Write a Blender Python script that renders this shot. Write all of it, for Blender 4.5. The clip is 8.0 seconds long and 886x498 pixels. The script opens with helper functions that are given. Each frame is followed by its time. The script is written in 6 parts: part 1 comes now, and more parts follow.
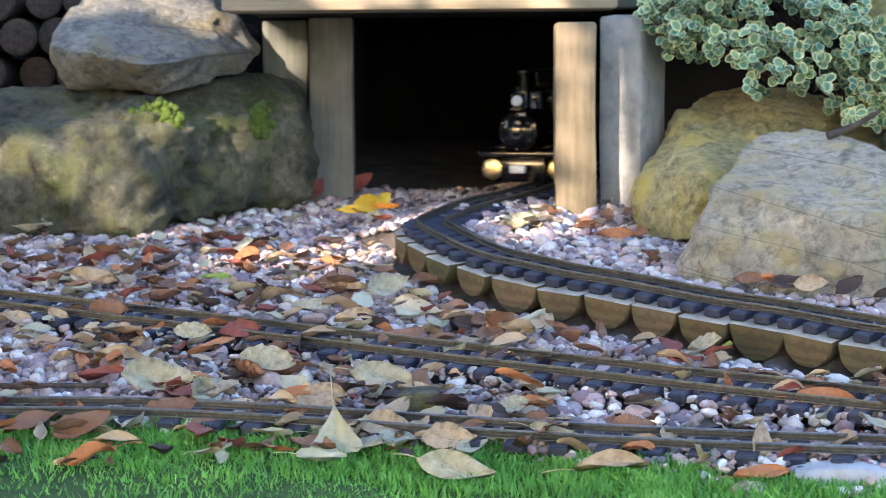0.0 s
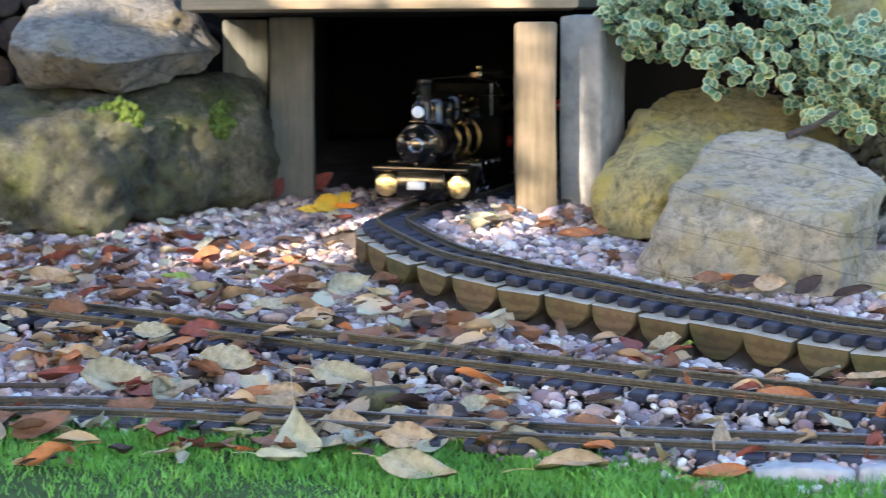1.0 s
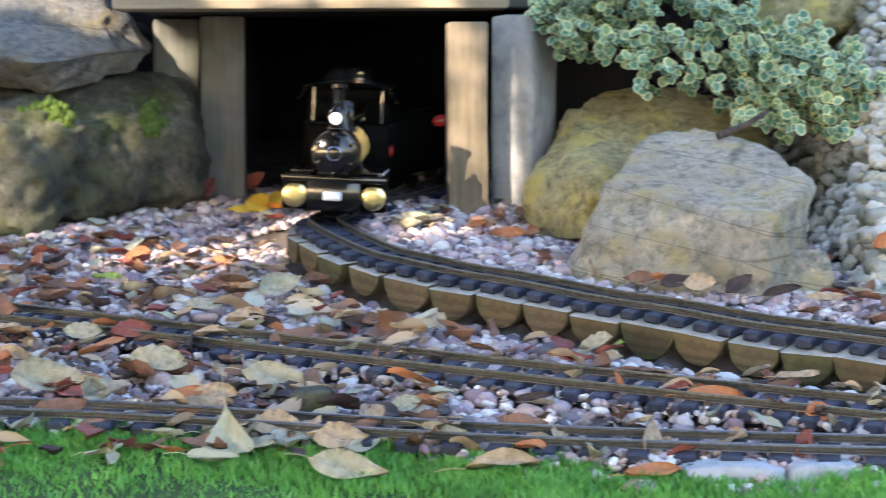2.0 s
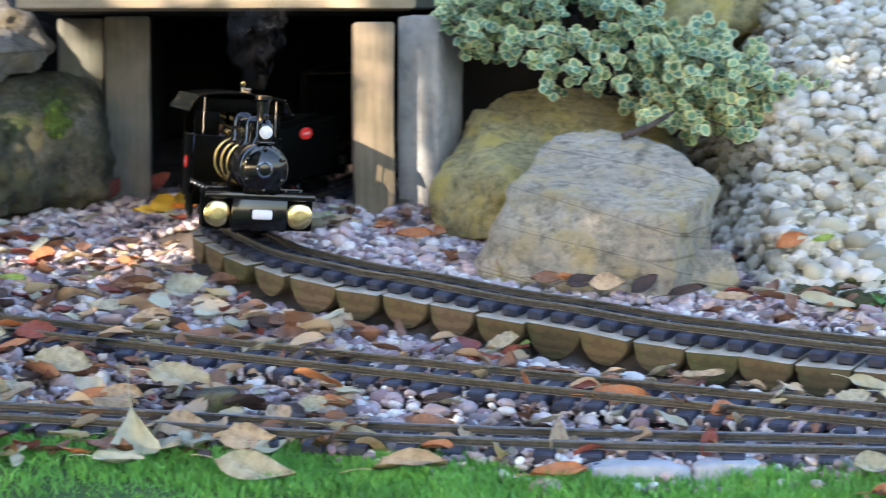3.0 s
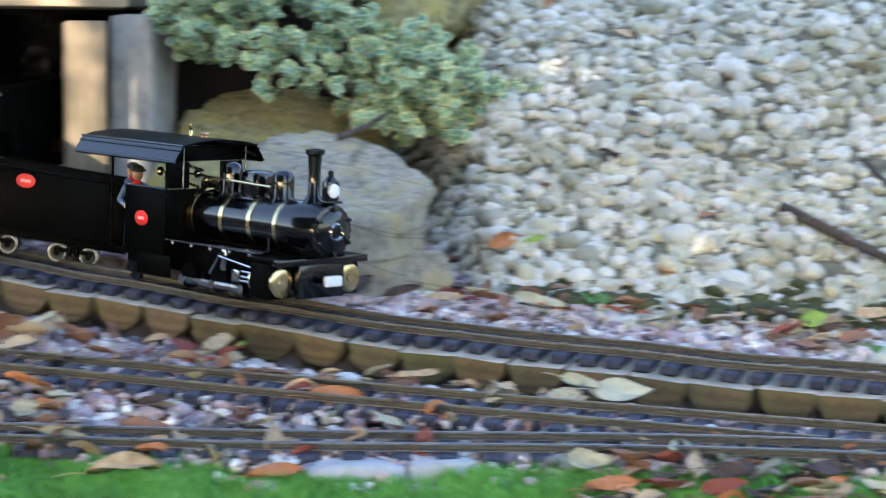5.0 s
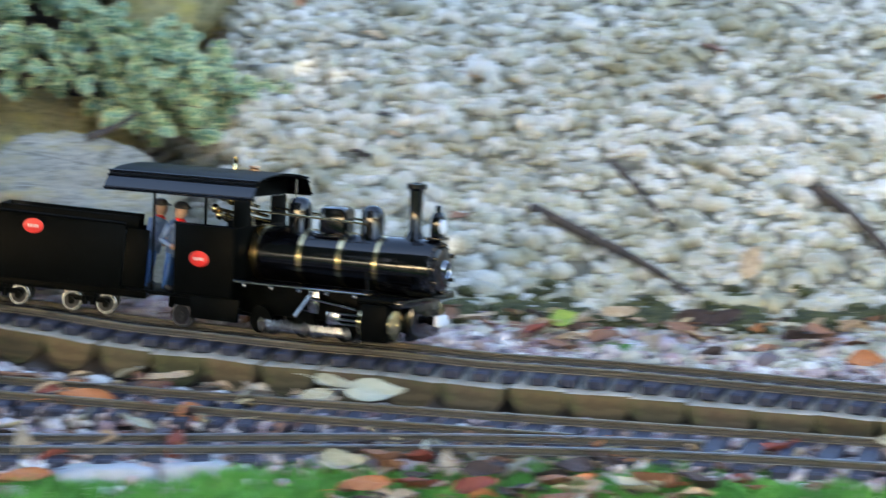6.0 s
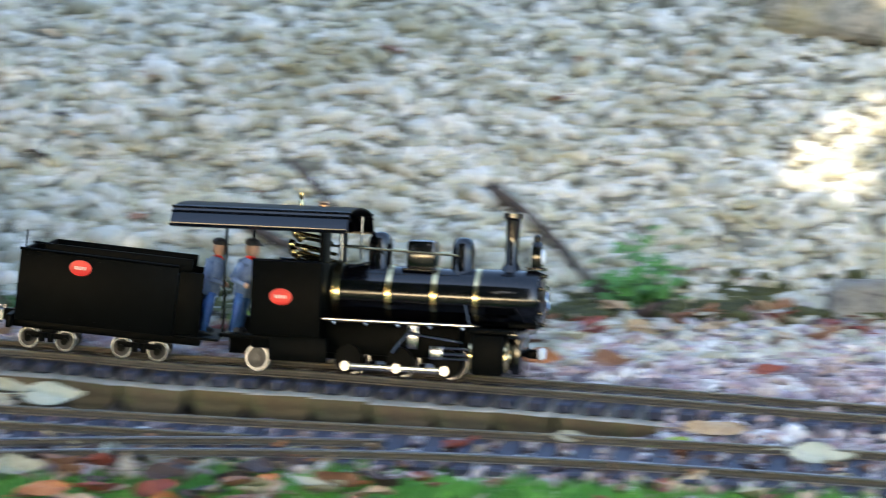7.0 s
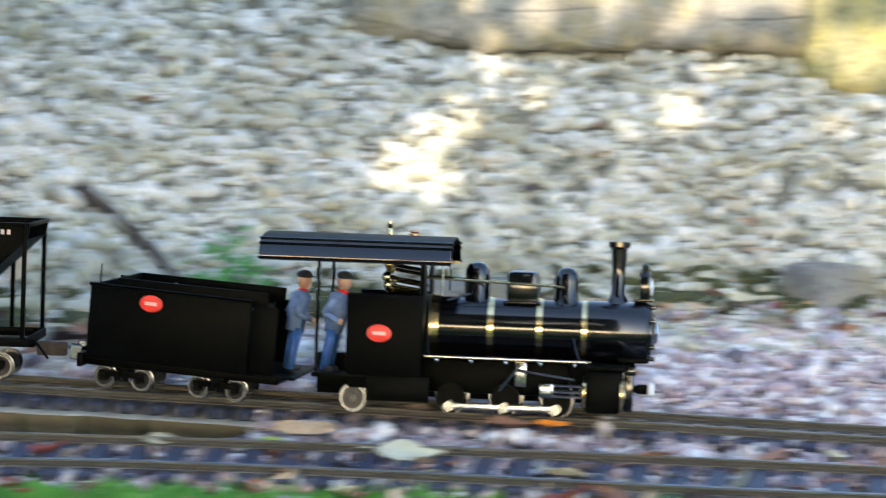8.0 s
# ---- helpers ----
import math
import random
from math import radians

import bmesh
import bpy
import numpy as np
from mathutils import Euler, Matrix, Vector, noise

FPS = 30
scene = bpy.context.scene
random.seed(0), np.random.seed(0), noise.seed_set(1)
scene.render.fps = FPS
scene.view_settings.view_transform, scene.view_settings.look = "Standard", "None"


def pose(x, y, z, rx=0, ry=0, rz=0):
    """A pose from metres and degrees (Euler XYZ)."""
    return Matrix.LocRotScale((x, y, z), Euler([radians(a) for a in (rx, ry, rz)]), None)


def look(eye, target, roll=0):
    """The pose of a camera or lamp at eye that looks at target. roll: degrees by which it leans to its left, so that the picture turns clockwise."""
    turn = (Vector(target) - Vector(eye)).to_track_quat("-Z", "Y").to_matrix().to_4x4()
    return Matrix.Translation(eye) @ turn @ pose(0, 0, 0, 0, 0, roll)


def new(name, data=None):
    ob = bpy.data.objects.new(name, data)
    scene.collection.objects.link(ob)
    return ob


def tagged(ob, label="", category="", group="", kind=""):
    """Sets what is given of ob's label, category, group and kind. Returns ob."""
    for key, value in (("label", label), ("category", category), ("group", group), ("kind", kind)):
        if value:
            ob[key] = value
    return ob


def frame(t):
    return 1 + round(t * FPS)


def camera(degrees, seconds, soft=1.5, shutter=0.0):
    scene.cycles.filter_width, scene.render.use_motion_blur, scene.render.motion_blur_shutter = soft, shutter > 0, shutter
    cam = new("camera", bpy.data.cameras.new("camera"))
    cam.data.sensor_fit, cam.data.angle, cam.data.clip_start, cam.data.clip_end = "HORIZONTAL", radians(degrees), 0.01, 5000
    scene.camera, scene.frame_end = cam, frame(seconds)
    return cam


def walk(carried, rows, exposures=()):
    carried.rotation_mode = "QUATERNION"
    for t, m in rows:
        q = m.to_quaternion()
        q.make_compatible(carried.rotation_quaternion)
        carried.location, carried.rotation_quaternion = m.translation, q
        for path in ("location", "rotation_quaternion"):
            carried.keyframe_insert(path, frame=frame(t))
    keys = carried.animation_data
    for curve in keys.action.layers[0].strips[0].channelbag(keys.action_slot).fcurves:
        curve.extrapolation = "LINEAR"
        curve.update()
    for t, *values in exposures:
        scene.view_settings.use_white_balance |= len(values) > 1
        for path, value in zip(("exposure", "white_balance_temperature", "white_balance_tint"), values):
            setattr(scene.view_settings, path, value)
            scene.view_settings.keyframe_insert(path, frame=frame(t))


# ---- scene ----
import itertools
import functools

# ---- camera: a long lens on a low support, panning to the right ----
cam = camera(22.3, 8.0, soft=0.8, shutter=1.1)
cam.data.dof.use_dof, cam.data.dof.focus_distance, cam.data.dof.aperture_fstop = True, 1.97, 18.0
EYE_Z = 0.215
ROWS = [
    (0.0, 0.000, -3.500, -0.472), (0.5, -0.371, -3.508, -0.443), (1.0, -1.010, -3.520, -0.405),
    (2.5, -3.894, -3.540, -0.312), (3.0, -5.142, -3.542, -0.273), (3.5, -6.273, -3.545, -0.238),
    (4.0, -7.954, -3.540, -0.148), (5.5, -15.293, -3.516, 0.162), (6.0, -18.735, -3.493, 0.275),
    (6.5, -22.638, -3.473, 0.393), (7.0, -26.882, -3.430, 0.475), (7.5, -32.036, -3.374, 0.600),
    (8.0, -37.316, -3.295, 0.840),
]


def aim(yaw, pitch, roll):
    """Camera pose at the eye: yaw to the left, pitch up, roll leaning to its left."""
    return pose(0, 0, EYE_Z, 0, 0, yaw) @ pose(0, 0, 0, 90 + pitch, 0, 0) @ pose(0, 0, 0, 0, 0, roll)


walk(cam, [(t, aim(y, p, r)) for t, y, p, r in ROWS], exposures=[(0.0, 2.64, 6440, 17), (5.5, 2.57, 6380, 13), (8.0, 2.36, 6450, 10)])

# ---- light: low autumn sun from behind the camera's left shoulder, mostly cut off by an added leaf screen ----
SUN = Vector((0.62, 0.72, -0.33)).normalized()
world = bpy.data.worlds.new("garden_sky")
scene.world = world
world.use_nodes = True
wn = world.node_tree.nodes
sky = wn.new("ShaderNodeTexSky")
sky.sky_type = "NISHITA"
sky.sun_disc = False
sky.sun_elevation = math.asin(-SUN.z)
sky.sun_rotation = math.atan2(-SUN.x, -SUN.y)
world.node_tree.links.new(sky.outputs[0], wn["Background"].inputs[0])
wn["Background"].inputs[1].default_value = 0.15
sun = new("sun", bpy.data.lights.new("sun", "SUN"))
sun.data.energy, sun.data.angle, sun.data.color = 2.0, radians(0.5), (1.0, 0.86, 0.66)
sun.matrix_world = look((0, 0, 0), SUN)

rng = random.Random(7)
npr = np.random.RandomState(11)


# ---- the lie of the land ----
def lerp_table(v, table):
    """Smooth interpolation in a short table of (key, value)."""
    if v <= table[0][0]:
        return table[0][1]
    for (a, p), (b, q) in zip(table, table[1:]):
        if v <= b:
            u = (v - a) / (b - a)
            u = u * u * (3 - 2 * u)
            return p + (q - p) * u
    return table[-1][1]


FOOT = [(-40, 3.9), (6, 3.9), (11, 2.75), (14, 2.26), (20, 2.22), (26, 2.20), (32, 2.27), (45, 2.36), (60, 2.5), (80, 3.5)]


def bed(x, y):
    """Height of the trodden gravel, which falls gently towards the lawn."""
    r = math.hypot(x, y)
    return 0.14 * (min(max(r, 1.0), 3.4) - 2) - 0.028


def bank(x, y):
    """How far up the pebble bank a place lies, in metres beyond its foot."""
    if y < 0.2:
        return -1.0
    return math.hypot(x, y) - lerp_table(math.degrees(math.atan2(x, y)), FOOT)


def land(x, y):
    z = bed(x, y)
    b = bank(x, y)
    if b > 0:
        z += 0.62 * min(b, 0.75) - 0.04 * (1 - math.exp(-b * 20))
    return z


def land_normal(x, y):
    e = 0.01
    return Vector((land(x - e, y) - land(x + e, y), land(x, y - e) - land(x, y + e), 2 * e)).normalized()


# ---- materials ----
def mat(name, rough=0.6, metal=0.0, spec=0.5, coat=0.0):
    m = bpy.data.materials.new(name)
    m.use_nodes = True
    b = m.node_tree.nodes["Principled BSDF"]
    b.inputs["Roughness"].default_value = rough
    b.inputs["Metallic"].default_value = metal
    b.inputs["Specular IOR Level"].default_value = spec
    b.inputs["Coat Weight"].default_value = coat
    return m


def node(m, kind, **props):
    n = m.node_tree.nodes.new("ShaderNode" + kind)
    for k, v in props.items():
        n.inputs[k.replace("_", " ")].default_value = v
    return n


def wire(m, a, b):
    m.node_tree.links.new(a, b)


def ramp_of(m, stops, hard=False):
    r = m.node_tree.nodes.new("ShaderNodeValToRGB")
    r.color_ramp.interpolation = "CONSTANT" if hard else "LINEAR"
    el = r.color_ramp.elements
    while len(el) < len(stops):
        el.new(0.5)
    for e, (p, c) in zip(el, stops):
        e.position, e.color = p, (*c, 1)
    return r


def bsdf(m):
    return m.node_tree.nodes["Principled BSDF"]


def noise_of(m, scale, detail=5, rough=0.6, where="Object"):
    tc = m.node_tree.nodes.new("ShaderNodeTexCoord")
    n = node(m, "TexNoise", Scale=scale, Detail=detail, Roughness=rough)
    wire(m, tc.outputs[where], n.inputs["Vector"])
    return n


def bump_of(m, source, strength, distance):
    b = node(m, "Bump", Strength=strength, Distance=distance)
    wire(m, source, b.inputs["Height"])
    wire(m, b.outputs[0], bsdf(m).inputs["Normal"])


def mixed(m, fac, a, b, mode="MIX"):
    n = m.node_tree.nodes.new("ShaderNodeMix")
    n.data_type, n.blend_type = "RGBA", mode
    for slot, v in ((0, fac), (6, a), (7, b)):
        if hasattr(v, "is_linked"):
            wire(m, v, n.inputs[slot])
        else:
            n.inputs[slot].default_value = v if slot == 0 else (*v, 1)
    return n.outputs[2]


def paint(name, stops, scale=40, rough=0.6, metal=0.0, bump=0.0, dist=0.001, spec=0.5, coat=0.0, where="Object"):
    """A surface whose colour wanders between the stops, with fine relief."""
    m = mat(name, rough, metal, spec, coat)
    n = noise_of(m, scale, where=where)
    r = ramp_of(m, stops)
    wire(m, n.outputs[0], r.inputs[0])
    wire(m, r.outputs[0], bsdf(m).inputs["Base Color"])
    if bump:
        fine = noise_of(m, scale * 4, 6, 0.7, where)
        bump_of(m, fine.outputs[0], bump, dist)
    return m


def pebble_paint(name, palette, rough=0.65, grain=300, stain=None):
    """Each pebble takes a colour of the palette, with a fine grain over it."""
    m = mat(name, rough)
    g = m.node_tree.nodes.new("ShaderNodeNewGeometry")
    r = ramp_of(m, [(i / len(palette), c) for i, c in enumerate(palette)], True)
    wire(m, g.outputs["Random Per Island"], r.inputs[0])
    n = noise_of(m, grain, 4)
    v = ramp_of(m, [(0.3, (0.72, 0.72, 0.72)), (0.7, (1.12, 1.12, 1.12))])
    wire(m, n.outputs[0], v.inputs[0])
    c = mixed(m, 1.0, r.outputs[0], v.outputs[0], "MULTIPLY")
    if stain:
        big = noise_of(m, 6.5, 5, 0.65)
        where = ramp_of(m, [(0.50, (0, 0, 0)), (0.66, (0.75, 0.75, 0.75))])
        wire(m, big.outputs[0], where.inputs[0])
        c = mixed(m, where.outputs[0], c, stain)
    wire(m, c, bsdf(m).inputs["Base Color"])
    bump_of(m, n.outputs[0], 0.35, 0.001)
    return m


def pebble_single(name, palette, rough=0.65, grain=300):
    """The same palette for pebbles that are objects of their own."""
    m = mat(name, rough)
    g = m.node_tree.nodes.new("ShaderNodeObjectInfo")
    r = ramp_of(m, [(i / len(palette), c) for i, c in enumerate(palette)], True)
    wire(m, g.outputs["Random"], r.inputs[0])
    n = noise_of(m, grain, 4)
    v = ramp_of(m, [(0.3, (0.72, 0.72, 0.72)), (0.7, (1.12, 1.12, 1.12))])
    wire(m, n.outputs[0], v.inputs[0])
    wire(m, mixed(m, 1.0, r.outputs[0], v.outputs[0], "MULTIPLY"), bsdf(m).inputs["Base Color"])
    bump_of(m, n.outputs[0], 0.35, 0.001)
    return m


PINK = [(0.39, 0.29, 0.32), (0.57, 0.51, 0.52), (0.28, 0.20, 0.23), (0.73, 0.71, 0.71), (0.47, 0.36, 0.34), (0.20, 0.17, 0.19),
        (0.61, 0.50, 0.44), (0.42, 0.37, 0.42), (0.77, 0.77, 0.77), (0.36, 0.26, 0.22), (0.52, 0.40, 0.40), (0.13, 0.11, 0.13), (0.67, 0.61, 0.61), (0.49, 0.40, 0.44)]
WHITE = [(0.50, 0.50, 0.44), (0.61, 0.61, 0.56), (0.47, 0.47, 0.37), (0.56, 0.54, 0.47), (0.38, 0.38, 0.32), (0.66, 0.65, 0.60),
         (0.49, 0.47, 0.35), (0.30, 0.30, 0.24), (0.59, 0.58, 0.50)]
M_PEB = pebble_paint("pink_gravel", PINK)
M_PEB1 = pebble_single("pink_pebble", PINK)
M_WHT = pebble_paint("white_pebbles", WHITE, stain=(0.27, 0.25, 0.15))
M_WHT1 = pebble_single("white_pebble", WHITE)
M_GRIT = paint("bank_grit", [(0.3, (0.07, 0.065, 0.04)), (0.5, (0.16, 0.15, 0.11)), (0.75, (0.27, 0.25, 0.20))], 70, 0.9, bump=0.7, dist=0.004)
M_SOIL = paint("garden_soil", [(0.3, (0.05, 0.04, 0.035)), (0.6, (0.12, 0.10, 0.09)), (0.8, (0.20, 0.17, 0.15))], 30, 0.9, bump=0.6, dist=0.004)
M_SLEEPER = paint("black_plastic", [(0.35, (0.016, 0.021, 0.042)), (0.7, (0.034, 0.043, 0.080))], 60, 0.55, bump=0.2)
M_RAIL = paint("weathered_brass_rail", [(0.3, (0.13, 0.122, 0.095)), (0.65, (0.25, 0.235, 0.19))], 200, 0.36, 0.8)
# the rail's recessed web, darkened in colour for the shade under the head
M_WEB = paint("shaded_rail_web", [(0.3, (0.050, 0.047, 0.040)), (0.65, (0.10, 0.094, 0.082))], 200, 0.5, 0.4)
M_RAILG = paint("grey_steel_rail", [(0.3, (0.14, 0.15, 0.17)), (0.65, (0.24, 0.25, 0.28))], 200, 0.38, 0.8)
M_BLACK = paint("gloss_black_paint", [(0.4, (0.0015, 0.0016, 0.0025)), (0.7, (0.003, 0.003, 0.0045))], 80, 0.14, spec=0.45, coat=0.35)
M_SATIN = paint("satin_black_paint", [(0.4, (0.0015, 0.0018, 0.0016)), (0.7, (0.003, 0.0034, 0.003))], 80, 0.40, spec=0.03)
M_BRASS = paint("polished_brass", [(0.3, (0.66, 0.51, 0.25)), (0.7, (0.84, 0.70, 0.40))], 120, 0.22, 1.0)
M_STEEL = paint("bright_steel", [(0.3, (0.30, 0.31, 0.34)), (0.7, (0.48, 0.50, 0.54))], 120, 0.18, 1.0)
M_WHEEL = paint("dark_bright_wheel_steel", [(0.3, (0.035, 0.037, 0.042)), (0.7, (0.08, 0.084, 0.095))], 250, 0.32, 1.0)
M_RIM = paint("worn_wheel_rim", [(0.3, (0.11, 0.115, 0.13)), (0.7, (0.22, 0.23, 0.26))], 250, 0.24, 1.0)
M_RED = paint("red_enamel", [(0.4, (0.75, 0.02, 0.015)), (0.7, (0.85, 0.035, 0.025))], 100, 0.35)
M_PALE = paint("cast_lettering", [(0.4, (0.75, 0.55, 0.5)), (0.7, (0.8, 0.62, 0.58))], 100, 0.5)
M_WHITE = paint("white_enamel", [(0.4, (0.72, 0.76, 0.82)), (0.7, (0.8, 0.83, 0.87))], 100, 0.3)
M_COAL = paint("coal", [(0.4, (0.01, 0.01, 0.012)), (0.7, (0.03, 0.03, 0.035))], 150, 0.4, bump=0.8, dist=0.002)
M_CONC = paint("concrete", [(0.3, (0.24, 0.25, 0.25)), (0.5, (0.36, 0.37, 0.36)), (0.75, (0.48, 0.48, 0.46))], 35, 0.9, bump=0.6, dist=0.002)
# near black: the shade inside the tunnel is put into this colour
M_SHADE = paint("shade_black_boards", [(0.4, (0.008, 0.008, 0.007)), (0.7, (0.02, 0.018, 0.016))], 15, 0.9)
M_STEM = paint("bark", [(0.35, (0.03, 0.022, 0.018)), (0.7, (0.10, 0.075, 0.06))], 90, 0.85, bump=0.7, dist=0.002)


def timber(name, stops, along, rough=0.8):
    """Weathered timber with grain along one axis of the object."""
    m = mat(name, rough)
    tc = m.node_tree.nodes.new("ShaderNodeTexCoord")
    mp = m.node_tree.nodes.new("ShaderNodeMapping")
    sc = [90.0, 90.0, 90.0]
    sc["xyz".index(along)] = 5.0
    mp.inputs["Scale"].default_value = sc
    wire(m, tc.outputs["Object"], mp.inputs[0])
    n = node(m, "TexNoise", Scale=1.0, Detail=6.0, Roughness=0.65)
    wire(m, mp.outputs[0], n.inputs["Vector"])
    r = ramp_of(m, stops)
    wire(m, n.outputs[0], r.inputs[0])
    big = noise_of(m, 9, 4)
    stain = ramp_of(m, [(0.35, (0.55, 0.58, 0.48)), (0.65, (1.1, 1.08, 1.02))])
    wire(m, big.outputs[0], stain.inputs[0])
    wire(m, mixed(m, 1.0, r.outputs[0], stain.outputs[0], "MULTIPLY"), bsdf(m).inputs["Base Color"])
    bump_of(m, n.outputs[0], 0.5, 0.002)
    return m


M_TAN = timber("pale_timber", [(0.3, (0.20, 0.15, 0.105)), (0.6, (0.31, 0.245, 0.18)), (0.8, (0.39, 0.32, 0.24))], "z")
M_BEAM = timber("sawn_beam", [(0.3, (0.34, 0.26, 0.18)), (0.6, (0.52, 0.42, 0.31)), (0.8, (0.60, 0.51, 0.40))], "x")
M_GREY = timber("greyed_timber", [(0.3, (0.15, 0.15, 0.14)), (0.6, (0.24, 0.24, 0.225)), (0.8, (0.32, 0.31, 0.29))], "z")


def log_paint():
    """Half-round log: pale sawn top and end with growth rings, greenish bark below."""
    m = mat("edging_log", 0.75)
    tc = m.node_tree.nodes.new("ShaderNodeTexCoord")
    w = m.node_tree.nodes.new("ShaderNodeTexWave")
    w.wave_type, w.rings_direction = "RINGS", "X"
    for k, v in (("Scale", 95.0), ("Distortion", 3.5), ("Detail", 3.0), ("Detail Scale", 1.5)):
        w.inputs[k].default_value = v
    wire(m, tc.outputs["Object"], w.inputs["Vector"])
    info = m.node_tree.nodes.new("ShaderNodeObjectInfo")
    tone = ramp_of(m, [(0.0, (0.075, 0.056, 0.025)), (0.3, (0.125, 0.088, 0.042)), (0.5, (0.062, 0.062, 0.022)), (0.75, (0.14, 0.098, 0.062)), (1.0, (0.09, 0.066, 0.028))])
    wire(m, info.outputs["Random"], tone.inputs[0])
    rings = ramp_of(m, [(0.2, (0.75, 0.73, 0.68)), (0.7, (1.1, 1.08, 1.05))])
    wire(m, w.outputs[0], rings.inputs[0])
    c = mixed(m, 1.0, tone.outputs[0], rings.outputs[0], "MULTIPLY")
    n = noise_of(m, 45, 5)
    green = ramp_of(m, [(0.48, (0, 0, 0)), (0.66, (0.75, 0.75, 0.75))])
    wire(m, n.outputs[0], green.inputs[0])
    c = mixed(m, green.outputs[0], c, (0.085, 0.095, 0.03))
    wire(m, c, bsdf(m).inputs["Base Color"])
    bump_of(m, w.outputs[0], 0.25, 0.001)
    return m


M_LOG = log_paint()
M_LOGTOP = paint("sawn_log_top", [(0.3, (0.27, 0.25, 0.20)), (0.7, (0.46, 0.44, 0.39))], 60, 0.8, bump=0.4)


def rock_paint(name, stops, moss, lichen=(0.36, 0.32, 0.14), cracks=0.0):
    """Sandstone with lichen blotches, bedding lines and moss."""
    m = mat(name, 0.85)
    n = noise_of(m, 9, 8, 0.65)
    r = ramp_of(m, stops)
    wire(m, n.outputs[0], r.inputs[0])
    fine = noise_of(m, 90, 6, 0.7)
    v = ramp_of(m, [(0.3, (0.62, 0.62, 0.62)), (0.7, (1.18, 1.18, 1.18))])
    wire(m, fine.outputs[0], v.inputs[0])
    c = mixed(m, 1.0, r.outputs[0], v.outputs[0], "MULTIPLY")
    ln = noise_of(m, 21, 5, 0.6)
    lr = ramp_of(m, [(0.47, (0, 0, 0)), (0.66, (0.8, 0.8, 0.8))])
    wire(m, ln.outputs[0], lr.inputs[0])
    c = mixed(m, lr.outputs[0], c, lichen)
    mn = noise_of(m, 13, 6, 0.65)
    mr = ramp_of(m, [(0.62 - moss, (0, 0, 0)), (0.74 - moss, (0.9, 0.9, 0.9))])
    wire(m, mn.outputs[0], mr.inputs[0])
    c = mixed(m, mr.outputs[0], c, (0.075, 0.105, 0.025))
    # thin dark cracks that follow the bedding
    tc = m.node_tree.nodes.new("ShaderNodeTexCoord")
    mp = m.node_tree.nodes.new("ShaderNodeMapping")
    mp.vector_type = "TEXTURE"
    mp.inputs["Scale"].default_value, mp.inputs["Rotation"].default_value = (0.55, 0.55, 0.036), (0.06, 0.22, 0.0)
    wire(m, tc.outputs["Object"], mp.inputs[0])
    vor = m.node_tree.nodes.new("ShaderNodeTexVoronoi")
    vor.feature = "DISTANCE_TO_EDGE"
    warp = noise_of(m, 14, 4)
    wire(m, mixed(m, 0.06, mp.outputs[0], warp.outputs["Color"], "ADD"), vor.inputs["Vector"])
    vor.inputs["Scale"].default_value = 1.0
    line = ramp_of(m, [(0.0, (1 - cracks, 1 - cracks, 1 - cracks)), (0.016, (1, 1, 1))])
    wire(m, vor.outputs["Distance"], line.inputs[0])
    c = mixed(m, 1.0, c, line.outputs[0], "MULTIPLY")
    pits = noise_of(m, 45, 8, 0.75)
    pr = ramp_of(m, [(0.30, (0.50, 0.49, 0.47)), (0.50, (1.05, 1.05, 1.05))])
    wire(m, pits.outputs[0], pr.inputs[0])
    c = mixed(m, 1.0, c, pr.outputs[0], "MULTIPLY")
    wire(m, c, bsdf(m).inputs["Base Color"])
    bump_of(m, pits.outputs[0], 1.0, 0.02)
    return m


M_ROCKL = rock_paint("mossy_sandstone", [(0.34, (0.035, 0.042, 0.030)), (0.5, (0.14, 0.14, 0.105)), (0.64, (0.36, 0.33, 0.23))], 0.08, (0.16, 0.17, 0.07))
M_ROCKS = rock_paint("pale_sandstone", [(0.3, (0.26, 0.255, 0.235)), (0.5, (0.40, 0.39, 0.36)), (0.7, (0.52, 0.49, 0.42))], -0.06, (0.36, 0.30, 0.17), 0.4)
M_ROCKR = rock_paint("grey_ochre_sandstone", [(0.3, (0.42, 0.38, 0.29)), (0.5, (0.60, 0.55, 0.44)), (0.7, (0.70, 0.67, 0.58))], -0.05, (0.60, 0.49, 0.22), 0.45)
M_ROCKY = rock_paint("lichened_sandstone", [(0.3, (0.36, 0.34, 0.18)), (0.5, (0.62, 0.56, 0.28)), (0.7, (0.78, 0.72, 0.38))], 0.00, (0.70, 0.60, 0.16))
M_SLAB = paint("pale_slab", [(0.3, (0.32, 0.34, 0.38)), (0.7, (0.48, 0.50, 0.55))], 50, 0.8, bump=0.5, dist=0.003)
M_MOSS = paint("moss", [(0.3, (0.05, 0.09, 0.012)), (0.6, (0.13, 0.21, 0.03)), (0.8, (0.22, 0.30, 0.05))], 120, 0.95, bump=1.0, dist=0.004)
M_MOSSD = paint("dark_bank_moss", [(0.3, (0.025, 0.030, 0.010)), (0.55, (0.07, 0.075, 0.022)), (0.8, (0.17, 0.17, 0.05))], 60, 0.95, bump=1.0, dist=0.004)
M_GRASS = paint("lawn_blade", [(0.3, (0.07, 0.25, 0.035)), (0.6, (0.14, 0.42, 0.07)), (0.85, (0.29, 0.53, 0.13))], 25, 0.5)
M_WEED = paint("weed_leaf", [(0.3, (0.035, 0.13, 0.02)), (0.7, (0.09, 0.26, 0.04))], 60, 0.5)
